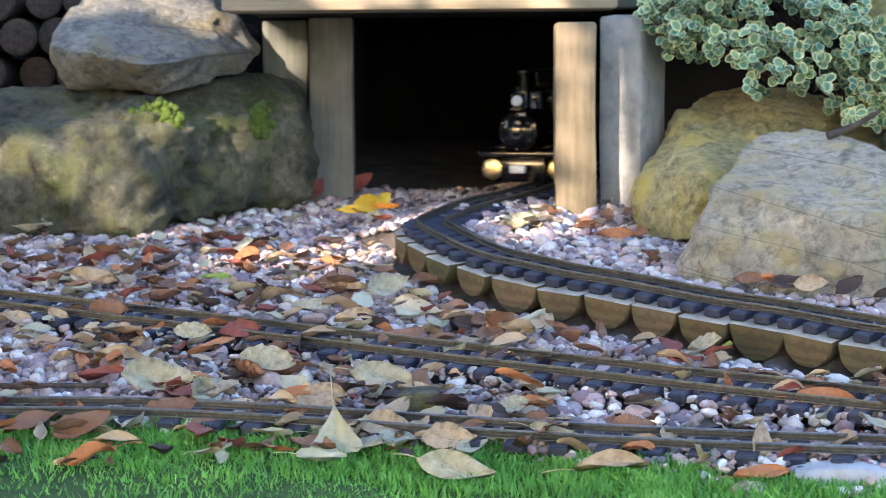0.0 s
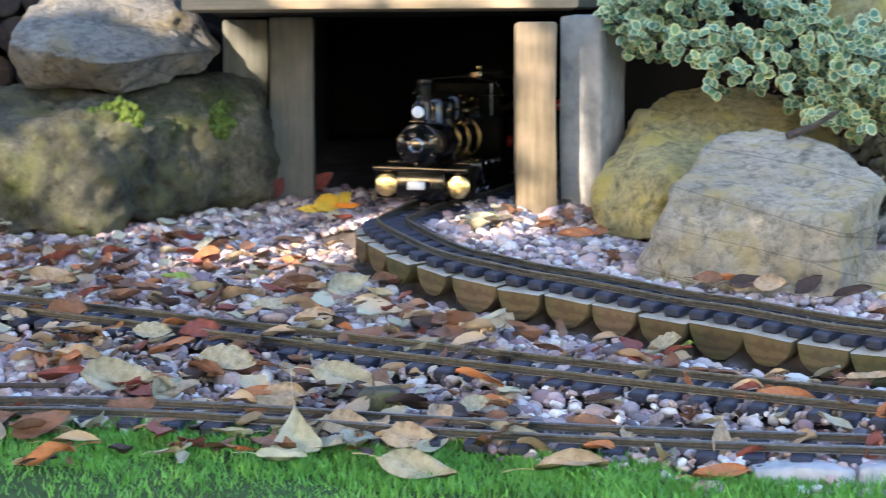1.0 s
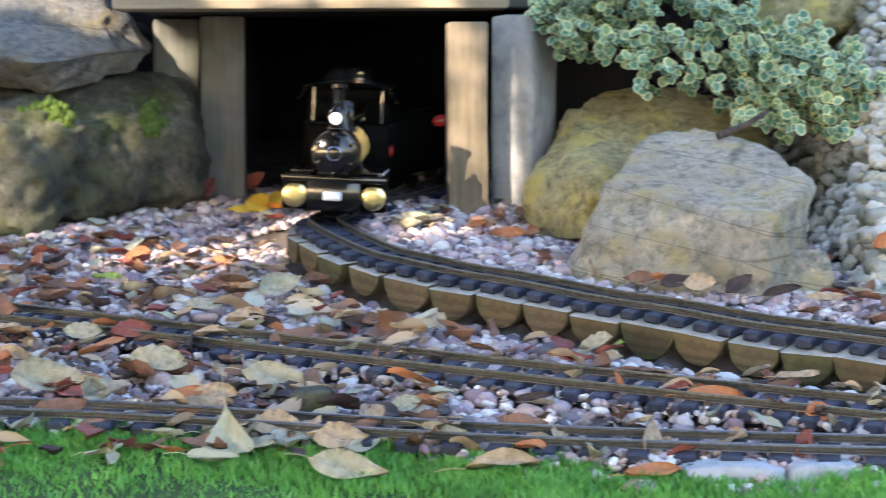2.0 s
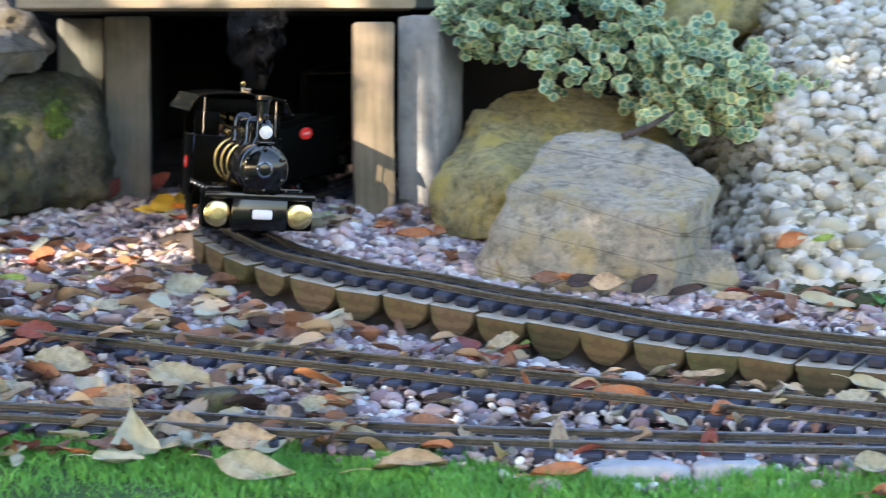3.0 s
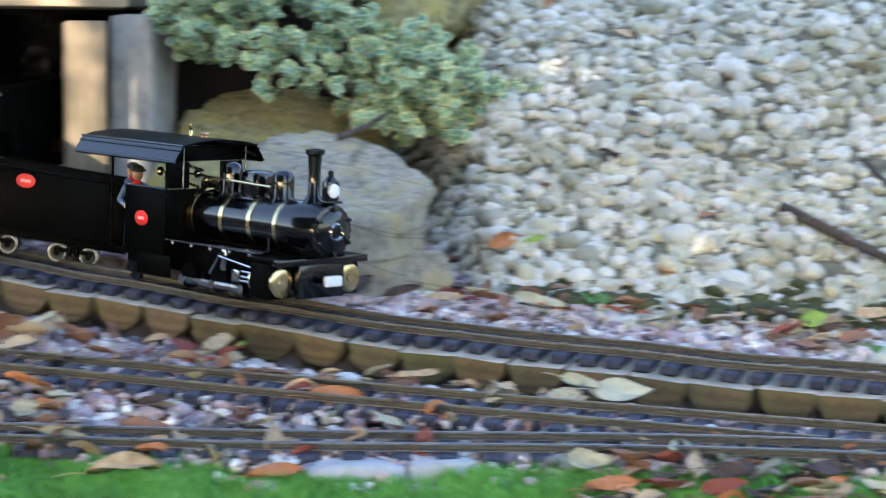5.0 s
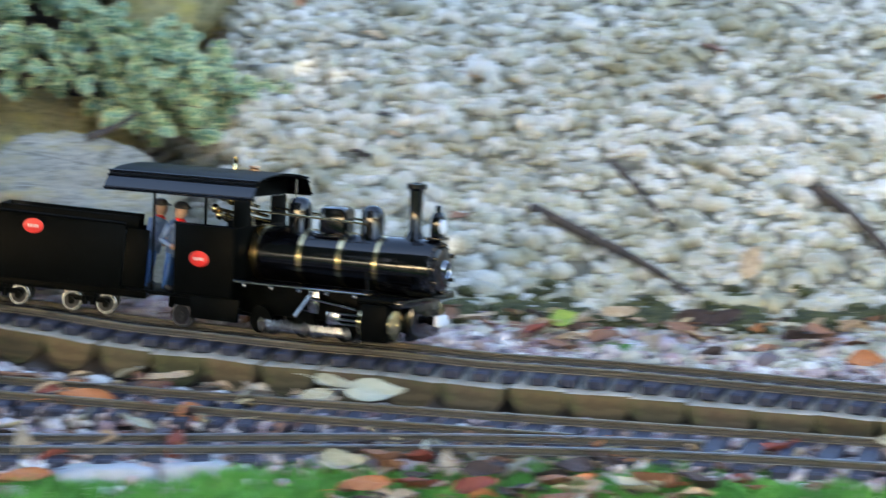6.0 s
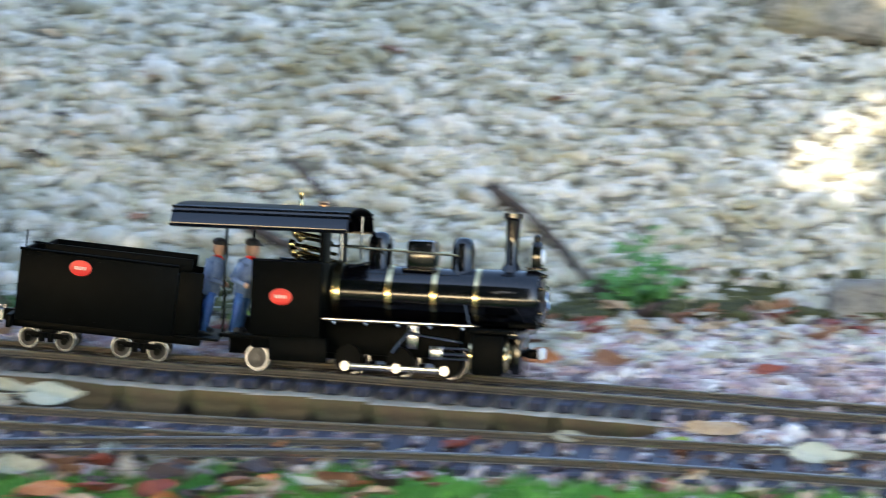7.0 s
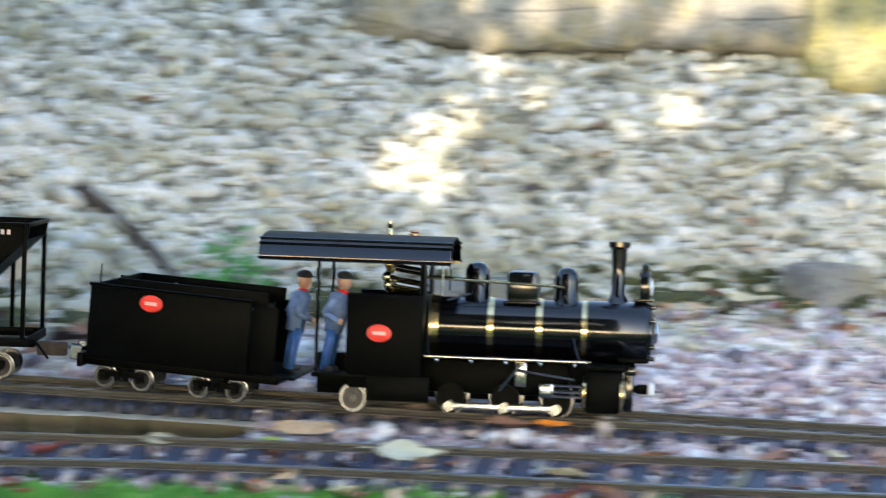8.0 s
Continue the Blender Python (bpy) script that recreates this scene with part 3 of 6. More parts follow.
rock("boulder", "pale angular sandstone lying on the mossy boulder", (-0.363, 2.86, 0.314),
     [((-0.05, 0.35, -0.94), 0.04), ((0.22, -0.48, 0.85), 0.035), ((-0.12, 0.96, -0.27), 0.128), ((-0.96, 0.04, -0.28), 0.106), ((0.5, 0.29, 0.82), 0.098), ((-0.1, -0.48, 0.87), 0.05), ((0.09, -0.1, 0.99), 0.067), ((-0.76, 0.27, 0.59), 0.12), ((-0.03, -0.37, -0.93), 0.091), ((0.76, 0.05, 0.64), 0.088), ((0.66, -0.27, 0.7), 0.066), ((0.44, -0.43, -0.78), 0.095), ((-1.0, 0.01, 0.04), 0.11), ((-0.74, -0.2, 0.65), 0.096), ((-0.59, -0.66, -0.48), 0.137), ((-0.22, -0.6, -0.77), 0.117), ((0.47, 0.34, -0.82), 0.091), ((0.92, -0.37, -0.14), 0.12)],
     M_ROCKS, 0.012, 2, detail=6, soft=0.014)
rock("boulder", "yellow lichened sandstone boulder behind the slab", (0.356, 2.688, 0.146),
     [((0.29, 0.26, -0.92), 0.085), ((-0.01, 0.0, -1.0), 0.079), ((0.06, -0.38, 0.92), 0.058), ((0.07, 0.46, 0.88), 0.115), ((0.39, -0.76, 0.51), 0.104), ((-0.94, 0.24, 0.26), 0.098), ((0.12, 0.8, -0.59), 0.155), ((0.98, -0.16, -0.08), 0.166), ((0.3, -0.95, 0.1), 0.145), ((-0.98, 0.15, -0.09), 0.117), ((0.49, 0.03, 0.87), 0.12), ((-0.45, -0.33, 0.83), 0.085), ((-0.64, 0.26, 0.72), 0.1), ((-0.75, -0.63, 0.17), 0.161)],
     M_ROCKY, 0.013, 3, detail=6, soft=0.018)
rock("boulder", "grey and ochre split sandstone slab beside the curved track", (0.39, 2.343, 0.097),
     [((-0.1, 0.03, -0.99), 0.07), ((0.16, 0.99, -0.01), 0.123), ((-0.02, -0.34, 0.94), 0.051), ((-0.87, 0.27, 0.42), 0.107), ((0.97, -0.16, -0.16), 0.107), ((0.86, 0.31, 0.41), 0.107), ((-0.41, -0.9, 0.16), 0.104), ((0.84, -0.55, 0.01), 0.11), ((-0.34, -0.72, 0.6), 0.084), ((0.63, 0.68, 0.37), 0.123), ((-0.22, 0.94, 0.27), 0.14), ((-0.93, -0.04, 0.35), 0.121)],
     M_ROCKR, 0.007, 4, detail=6, bedding=0.0018, soft=0.010)
rock("boulder", "low sandstone lump at the foot of the slab", (0.472, 2.268, 0.025),
     [((0, -1, 0.3), 0.032), ((1, 0, 0.2), 0.036), ((-1, 0, 0), 0.05), ((0, 0.2, 1), 0.042), ((0, 1, 0), 0.05), ((0, 0, -1), 0.04)], M_ROCKR, 0.006, 5, detail=4)
rock("boulder", "weathered sandstone boulder above the bush", (0.63, 2.80, 0.37),
     [((0, -1, 0.2), 0.08), ((0, 0, 1), 0.09), ((-1, 0, 0.1), 0.11), ((1, -0.1, 0.2), 0.11), ((0, 1, 0), 0.1), ((0.1, -0.3, -1), 0.075)], M_ROCKY, 0.012, 6)
for k, (az, r, w, h, m) in enumerate([(27.8, 2.83, 0.05, 0.05, M_ROCKR), (38.6, 2.80, 0.17, 0.075, M_ROCKR), (44.2, 2.83, 0.13, 0.07, M_ROCKR), (49.0, 2.80, 0.12, 0.09, M_ROCKY), (33.0, 2.95, 0.09, 0.05, M_ROCKY)]):
    x, y = r * math.sin(radians(az)), r * math.cos(radians(az))
    ob = rock("boulder", "pale sandstone edging rock high on the pebble bank", (x, y, land(x, y) + h * 0.45),
              [((0, -1, 0.25), 0.07), ((0, 0, 1), h), ((1, 0, 0.15), w), ((-1, 0.1, 0.1), w), ((0, 1, 0), 0.08), ((0, 0, -1), h)], m, 0.012, 10 + k, detail=4)
    ob.matrix_world = ob.matrix_world @ Matrix.Rotation(-radians(az), 4, "Z")
x, y = 1.76, 1.63
rock("boulder", "pinkish rounded stone at the foot of the bank", (x, y, surface(x, y) + 0.012),
     [((0, -1, 0.25), 0.03), ((0, 0, 1), 0.028), ((1, 0, 0.15), 0.045), ((-1, 0.1, 0.1), 0.05), ((0, 1, 0), 0.04), ((0, 0, -1), 0.03)], M_ROCKS, 0.005, 21, detail=4)


x, y = 2.30 * math.sin(radians(38.0)), 2.30 * math.cos(radians(38.0))
ob = rock("boulder", "low grey stone half sunk at the foot of the bank", (x, y, surface(x, y) + 0.012),
          [((0, -1, 0.25), 0.035), ((0, 0, 1), 0.026), ((1, 0, 0.35), 0.055), ((-1, 0.1, 0.4), 0.055), ((0, 1, 0), 0.05), ((0, 0, -1), 0.03)], M_ROCKS, 0.007, 23, detail=4)
ob.matrix_world = ob.matrix_world @ Matrix.Rotation(-radians(38.0), 4, "Z")


for x, y, w, h, m, words in ((-0.022, 1.889, 0.018, 0.014, M_ROCKL, "dark slate-coloured stone beside the front track"), (0.300, 1.690, 0.036, 0.003, M_SLAB, "pale flat paving stone at the lawn edge"), (0.368, 1.684, 0.026, 0.003, M_SLAB, "pale flat paving stone at the lawn edge")):
    rock("stone", words, (x, y, surface(x, y) + 0.010), [((0, -1, 0.25), 0.02), ((0, 0, 1), h), ((1, 0, 0.15), w), ((-1, 0.1, 0.1), w), ((0, 1, 0), 0.03), ((0, 0, -1), 0.02)], m, 0.003, 30, detail=4)["category"] = "stone"


# ---- firewood ----
def build_firewood():
    for row in range(5):
        for c in range(9):
            x = -0.78 + c * 0.058 + (row % 2) * 0.028 + rng.uniform(-0.005, 0.005)
            r = rng.uniform(0.022, 0.029)
            z = 0.17 + row * 0.05
            bm = B()
            y0 = 3.06 + rng.uniform(-0.02, 0.02)
            rod(bm, (0, -0.11, 0), (0, 0.11, 0), r, r * rng.uniform(0.85, 1.1), 14)
            bmesh.ops.bevel(bm, geom=[e for e in bm.edges if len(e.link_faces) == 2 and max(len(f.verts) for f in e.link_faces) > 4], offset=0.003, segments=2, affect="EDGES")
            ob = part("firewood_log", bm, M_STEM)
            ob.matrix_world = Matrix.Translation((x, y0 + 0.11, z)) @ Matrix.Rotation(rng.uniform(-0.08, 0.08), 4, "Z")
            tagged(ob, "round dark firewood log in a shaded stack", "log", "stacked firewood")


build_firewood()


# ---- rails ----
RAIL_PROFILE = [(-0.0026, 0), (0.0026, 0), (0.0026, 0.0009), (0.0007, 0.0018), (0.0007, 0.0042), (0.0013, 0.0048), (0.0013, 0.0062), (0.0009, 0.0066),
                (-0.0009, 0.0066), (-0.0013, 0.0062), (-0.0013, 0.0048), (-0.0007, 0.0042), (-0.0007, 0.0018), (-0.0026, 0.0009)]


def sweep_rail(name, pts, material, parent):
    """A flat-bottomed rail whose top runs through the points."""
    verts, faces = [], []
    n = len(RAIL_PROFILE)
    for i, p in enumerate(pts):
        d = (pts[min(i + 1, len(pts) - 1)] - pts[max(i - 1, 0)]).normalized()
        m = upright(p, d)
        for a, b in RAIL_PROFILE:
            verts.append(m @ Vector((0, a, b - 0.0066)))
    for i in range(len(pts) - 1):
        for k in range(n):
            faces.append((i * n + k, i * n + (k + 1) % n, (i + 1) * n + (k + 1) % n, (i + 1) * n + k))
    faces += [tuple(range(n)), tuple(range((len(pts) - 1) * n, len(pts) * n))]
    # lighter head and foot, dark web: highlight and shade put into the colours
    which = [1 if 5 <= k <= 9 or k in (0, 1, 13) else 0 for i in range(len(pts) - 1) for k in range(n)] + [0, 0]
    ob = new(name, mesh_of(name, verts, faces, [M_WEB, material], which=which))
    ob.parent = parent
    return ob


FAR = [-0.0199, -0.0385, 0.0382, -0.0996, -0.5075, 2.0728]
NEAR = [0.5076, -1.2192, 0.5554, -0.0083, -0.2666, 1.7866]


def curve_y(c, x, lo, hi):
    xc = min(max(x, lo), hi)
    return float(np.polyval(c, xc) + np.polyval(np.polyder(c), xc) * (x - xc))


def rail_line(c, lo, hi, x0, x1, shift, step=0.012):
    """Points of a rail beside a fitted line, shift metres to its far side."""
    out = []
    x = x0
    while x <= x1:
        y = curve_y(c, x, lo, hi)
        g = (curve_y(c, x + 0.005, lo, hi) - curve_y(c, x - 0.005, lo, hi)) / 0.01
        n = Vector((-g, 1)).normalized()
        px, py = x + n.x * shift, y + n.y * shift
        out.append(Vector((px, py, bed(px, py) + 0.022)))
        x += step
    return out


F_LINE = functools.partial(rail_line, FAR, -0.45, 1.29)
N_LINE = functools.partial(rail_line, NEAR, -0.30, 1.15)
BROAD, NARROW = 0.045, 0.032

middle_track = thing("track", "weathered brass garden railway track with black plastic sleepers in gravel", "railway track", kind="structure")
front_track = thing("track", "grey steel garden railway track along the lawn edge", "railway track", kind="structure")
curved_track = thing("track", "curved garden railway track laid on half-round logs", "railway track", kind="structure")
sweep_rail("rail", F_LINE(-0.75, 1.75, 0.0), M_RAIL, middle_track)
sweep_rail("rail", F_LINE(-0.75, 0.70, -BROAD), M_RAIL, middle_track)
sweep_rail("rail", N_LINE(-0.75, 1.65, 0.0), M_RAILG, front_track)
sweep_rail("rail", N_LINE(-0.75, 0.74, NARROW), M_RAILG, front_track)
for e in (-0.016, 0.016):
    pts = []
    s = -1.1
    while s < 2.75:
        pts.append(upright(on_run(s), along_run(s)) @ Vector((0, e, 0)))
        s += 0.012
    sweep_rail("rail", pts, M_RAIL, curved_track)


# ---- the train: x forward, z up from the rail tops; x = 0 at the face of the engine's front coupler ----
def wheel(parent, x, z, r, side, material=None, spokes=True, name="wheel"):
    """A flanged spoked wheel on one side of an axle."""
    bm = B()
    lathe(bm, [(r * 0.80, -0.0022), (r, -0.0022), (r, 0.0016), (r * 1.10, 0.0018), (r * 1.10, 0.0028), (r * 0.78, 0.0028), (r * 0.78, -0.0022)], axis="Y", seg=28)
    lathe(bm, [(0.001, -0.0030), (r * 0.24, -0.0030), (r * 0.24, 0.0026), (0.001, 0.0026)], axis="Y", seg=14)
    if spokes:
        for k in range(10):
            a = 2 * math.pi * k / 10
            rod(bm, (math.cos(a) * r * 0.2, 0, math.sin(a) * r * 0.2), (math.cos(a) * r * 0.82, 0, math.sin(a) * r * 0.82), 0.0008, seg=6)
    else:
        lathe(bm, [(0.001, -0.0012), (r * 0.8, -0.0004), (r * 0.8, 0.0016), (0.001, 0.0016)], axis="Y", seg=20)
    if side > 0:
        for v in bm.verts:
            v.co.y = -v.co.y
    ob = part(name, bm, material or M_WHEEL, parent)
    ob.data.materials.append(M_RIM)
    for f in ob.data.polygons:
        if math.hypot(f.center.x, f.center.z) > r * 0.77:
            f.material_index = 1
    ob.location = (x, side * 0.0165, z)
    return ob


def oval_plate(parent, x, y, z, w, h, side):
    """A red oval builder's plate with a pale rim and illegible lettering as bars."""
    bm = B()
    lathe(bm, [(0.001, 0), (1, 0), (1, 0.0008), (0.9, 0.0010), (0.001, 0.0010)], axis="Y", seg=28)
    for v in bm.verts:
        v.co = Vector((v.co.x * w / 2, v.co.y * side, v.co.z * h / 2))
    plate = part("number_plate", bm, M_RED, parent, "red oval cast plate")
    plate.location = (x, y, z)
    bm = B()
    for k in range(5):
        box(bm, (-w * 0.26 + k * w * 0.11, 0.0010 * side, -h * 0.10), (-w * 0.26 + k * w * 0.11 + w * 0.07, 0.0014 * side, h * 0.10))
    part("lettering", bm, M_PALE, plate)
    return plate


def coupler(parent, x, front=1):
    bm = B()
    box(bm, (x - front * 0.016, -0.004, 0.021), (x - front * 0.006, 0.004, 0.029), 0.001)
    rod(bm, (x - front * 0.03, 0, 0.025), (x - front * 0.012, 0, 0.025), 0.003, seg=12)
    cp = part("coupler", bm, M_SATIN, parent)
    bm = B()
    box(bm, (x - front * 0.006, -0.0105, 0.0205), (x, 0.0105, 0.0305), 0.002)
    part("coupler_head", bm, M_WHITE if front > 0 else M_STEEL, cp, "white coupler head" if front > 0 else "steel coupler head")
    return cp


def build_engine():
    eng = thing("steam_locomotive", "glossy black model steam locomotive with brass bands on the curved track", "model locomotive", "model train")
    bm = B()
    # boiler and smokebox
    lathe(bm, [(0.012, -0.004), (0.0245, -0.007), (0.0262, -0.010), (0.0262, -0.062), (0.0252, -0.0625), (0.0252, -0.200)][::-1], (0, 0, 0.072), "X", 40)
    boiler = part("boiler", bm, M_BLACK, eng)
    bm = B()
    lathe(bm, [(0.0215, -0.010), (0.0205, -0.0045), (0.016, -0.0022), (0.0075, -0.0005), (0.001, 0.0)], (0, 0, 0.072), "X", 32)
    for k in range(6):
        a = radians(60 * k + 30)
        box(bm, (-0.006, math.cos(a) * 0.0215 - 0.0018, 0.072 + math.sin(a) * 0.0215 - 0.0018), (-0.001, math.cos(a) * 0.0215 + 0.0018, 0.072 + math.sin(a) * 0.0215 + 0.0018), 0.0005)
    for k in range(24):
        a = 2 * math.pi * k / 24
        bmesh.ops.create_icosphere(bm, subdivisions=1, radius=0.0008, matrix=Matrix.Translation((-0.0062, math.cos(a) * 0.0242, 0.072 + math.sin(a) * 0.0242)))
    part("smokebox_door", bm, M_BLACK, boiler)
    bm = B()
    lathe(bm, [(0.0062, -0.0005), (0.0075, 0.0012), (0.0088, -0.0005)], (0, 0, 0.072), "X", 24)
    part("door_ring", bm, M_STEEL, boiler)
    for x in (-0.063, -0.103, -0.146, -0.196):
        bm = B()
        w = 0.0028 if x > -0.19 else 0.004
        lathe(bm, [(0.0252, -w), (0.0262, -w), (0.0262, w), (0.0252, w)], (x, 0, 0.072), "X", 40)
        part("boiler_band", bm, M_BRASS, boiler, "polished brass boiler band")
    bm = B()
    lathe(bm, [(0.0115, -0.002), (0.0085, 0.004), (0.0062, 0.008), (0.0060, 0.030), (0.0070, 0.045), (0.0095, 0.047), (0.0095, 0.051), (0.006, 0.0515), (0.006, 0.043)], (-0.035, 0, 0.0965), "Z", 24)
    part("chimney", bm, M_BLACK, eng)
    for x, r, h in ((-0.160, 0.0115, 0.031), (-0.0805, 0.0110, 0.029)):
        bm = B()
        lathe(bm, [(0.0145, -0.003), (r, 0.003), (r, h * 0.6), (r * 0.93, h * 0.80), (r * 0.7, h * 0.94), (r * 0.3, h), (0.0005, h * 1.01)], (x, 0, 0.0955), "Z", 28)
        part("dome", bm, M_BLACK, eng)
    bm = B()
    box(bm, (-0.1335, -0.013, 0.092), (-0.1045, 0.013, 0.121), 0.0055)
    box(bm, (-0.136, -0.0165, 0.0925), (-0.102, 0.0165, 0.096), 0.0015)
    part("sandbox", bm, M_BLACK, eng)
    # headlamp
    bm = B()
    box(bm, (-0.016, -0.0072, 0.101), (-0.0065, 0.0072, 0.1195), 0.001)
    lathe(bm, [(0.006, 0.1195), (0.0045, 0.123), (0.003, 0.1235), (0.0032, 0.128), (0.0015, 0.1295)], (-0.0112, 0, 0), "Z", 16)
    box(bm, (-0.02, -0.009, 0.0985), (-0.003, 0.009, 0.101), 0.0005)
    lamp = part("headlamp", bm, M_BLACK, eng)
    bm = B()
    lathe(bm, [(0.0005, -0.0038), (0.0050, -0.0043), (0.0066, -0.0052), (0.0070, -0.0068)], (0, 0, 0.1105), "X", 24)
    part("lens", bm, M_WHITE, lamp, "white lamp lens")
    # cab
    cab = tagged(new("cab"), "open-sided satin black cab")
    cab.parent = eng

    def sheet(name, lo, hi, bevel=0.0006):
        bm = B()
        box(bm, lo, hi, bevel)
        return part(name, bm, M_SATIN, cab)

    for side in (-1, 1):
        sheet("side_sheet", (-0.270, side * 0.049 - 0.001, 0.032), (-0.2035, side * 0.049 + 0.001, 0.097), 0.0008)
        sheet("ash_pan_side", (-0.251, side * 0.047 - 0.001, 0.010), (-0.196, side * 0.047 + 0.001, 0.0315), 0.0008)
        sheet("window_pillar", (-0.205, side * 0.034 - 0.014, 0.0975), (-0.203, side * 0.034 + 0.014, 0.1235))
        bm = B()
        rod(bm, (-0.270, side * 0.0495, 0.0975), (-0.204, side * 0.0495, 0.0975), 0.0010, seg=8)
        part("beading", bm, M_BLACK, cab)
    sheet("front_sheet", (-0.205, -0.0475, 0.045), (-0.203, 0.0475, 0.097))
    sheet("window_header", (-0.205, -0.0475, 0.124), (-0.203, 0.0475, 0.139))
    sheet("footplate", (-0.300, -0.0475, 0.028), (-0.2055, 0.0475, 0.0315))
    for x in (-0.206, -0.296):
        for y in (-0.047, 0.047):
            bm = B()
            rod(bm, (x, y, 0.032 if x < -0.25 else 0.096), (x, y, 0.139), 0.0013, seg=8)
            part("roof_post", bm, M_SATIN, cab)
    for y in (-0.040, 0.040):
        bm = B()
        rod(bm, (-0.188, y, 0.10), (-0.188, y, 0.139), 0.0008, seg=8)
        part("stanchion", bm, M_STEEL, cab)
    # arched roof
    bm = B()
    prof = [(-0.0570, 0.1280), (-0.0570, 0.1300), (-0.0545, 0.1345), (-0.0500, 0.1400), (-0.0480, 0.1440), (-0.036, 0.1470), (-0.018, 0.1490), (0, 0.1498), (0.018, 0.1490), (0.036, 0.1470), (0.0480, 0.1440), (0.0500, 0.1400), (0.0545, 0.1345), (0.0570, 0.1300), (0.0570, 0.1280)]
    rows = []
    for x in (-0.348, -0.180):
        rows.append(([bm.verts.new((x, y, z)) for y, z in prof], [bm.verts.new((x, y * 0.975, z - 0.0016)) for y, z in prof]))
    (a, ai), (b, bi) = rows
    for k in range(len(prof) - 1):
        bm.faces.new((a[k], a[k + 1], b[k + 1], b[k]))
        bm.faces.new((ai[k], bi[k], bi[k + 1], ai[k + 1]))
        bm.faces.new((a[k], ai[k], ai[k + 1], a[k + 1]))
        bm.faces.new((b[k], b[k + 1], bi[k + 1], bi[k]))
    for k in (0, -1):
        bm.faces.new((a[k], b[k], bi[k], ai[k]))
    roof = part("cab_roof", bm, M_SATIN, eng, angle=12)
    roof.data.materials.append(M_BLACK)
    for face in roof.data.polygons:
        face.material_index = 1 if abs(face.normal.y) > 0.6 else 0
    roof.location.z = -0.003
    for y, z in ((-0.0573, 0.1285), (0.0573, 0.1285), (-0.0505, 0.1400), (0.0505, 0.1400), (-0.0484, 0.1442), (0.0484, 0.1442)):
        bm = B()
        rod(bm, (-0.349, y, z), (-0.179, y, z), 0.0010, seg=8)
        part("gutter", bm, M_BLACK, roof)
    for x, h, r, mm in ((-0.241, 0.012, 0.0024, M_BRASS), (-0.219, 0.005, 0.005, M_TANM)):
        bm = B()
        lathe(bm, [(r, 0), (r, h * 0.4), (r * 0.6, h * 0.5), (r * 1.1, h * 0.7), (r, h), (0.0003, h * 1.02)], (x, 0.010, 0.1492), "Z", 14)
        part("whistle" if mm is M_BRASS else "roof_vent", bm, mm, roof)
    # backhead fittings
    bm = B()
    lathe(bm, [(0.0005, -0.006), (0.022, -0.004), (0.024, 0.0)], (-0.208, 0, 0.072), "X", 24)
    backhead = part("backhead", bm, M_BRASS, eng, "brass boiler backhead")
    for y, z in ((-0.02, 0.105), (0.0, 0.118), (0.018, 0.108), (-0.006, 0.102), (-0.03, 0.112), (0.03, 0.101), (-0.014, 0.122)):
        bm = B()
        rod(bm, (-0.236, y, z), (-0.206, y, z - 0.004), 0.0016, seg=8)
        bmesh.ops.create_uvsphere(bm, u_segments=12, v_segments=8, radius=0.0046, matrix=Matrix.Translation((-0.238, y, z)))
        part("valve", bm, M_BRASS, backhead)
    for side in (-1, 1):
        bm = B()
        rod(bm, (-0.206, side * 0.022, 0.1125), (-0.083, side * 0.0145, 0.1085), 0.0011, seg=8)
        part("handrail", bm, M_BRASS, eng, "brass handrail")
        oval_plate(eng, -0.241, side * 0.0502, 0.066, 0.0215, 0.0145, side)
        bm = B()
        rod(bm, (-0.085, side * 0.012, 0.100), (-0.066, side * 0.030, 0.046), 0.0011, seg=8)
        part("pipe", bm, M_BLACK, eng)
        bm = B()
        rod(bm, (-0.165, side * 0.012, 0.100), (-0.185, side * 0.020, 0.094), 0.0010, seg=8)
        part("pipe", bm, M_BLACK, eng)
        bm = B()
        box(bm, (-0.202, side * 0.038 - 0.012, 0.0475), (-0.056, side * 0.038 + 0.012, 0.0500), 0.0006)
        part("running_board", bm, M_BLACK, eng)
        bm = B()
        rod(bm, (-0.200, side * 0.0505, 0.0488), (-0.060, side * 0.0505, 0.0488), 0.0008, seg=6)
        for k in range(5):
            bmesh.ops.create_uvsphere(bm, u_segments=8, v_segments=6, radius=0.0022, matrix=Matrix.Translation((-0.19 + k * 0.03, side * 0.0495, 0.046)))
        part("board_edge", bm, M_STEEL, eng, "bright beading")
        # cylinder with brass covers
        bm = B()
        box(bm, (-0.060, side * 0.0435 - 0.0145, 0.0075), (-0.030, side * 0.0435 + 0.0145, 0.0425), 0.003)
        box(bm, (-0.063, side * 0.0435 - 0.0145, 0.0425), (-0.022, side * 0.0435 + 0.0145, 0.0465), 0.001)
        cyl = part("cylinder", bm, M_SATIN, eng)
        for x, sgn in ((-0.030, 1), (-0.060, -1)):
            bm = B()
            lathe(bm, [(0.0140, 0), (0.0140, 0.002), (0.0115, 0.0032), (0.0045, 0.0032), (0.004, 0.0045), (0.0003, 0.0046)], (0, 0, 0), "X", 26)
            for v in bm.verts:
                v.co = Vector((x + v.co.x * sgn, v.co.y + side * 0.0435, v.co.z + 0.0235))
            part("cylinder_cover", bm, M_BRASS, cyl, "polished brass cylinder cover")
        bm = B()
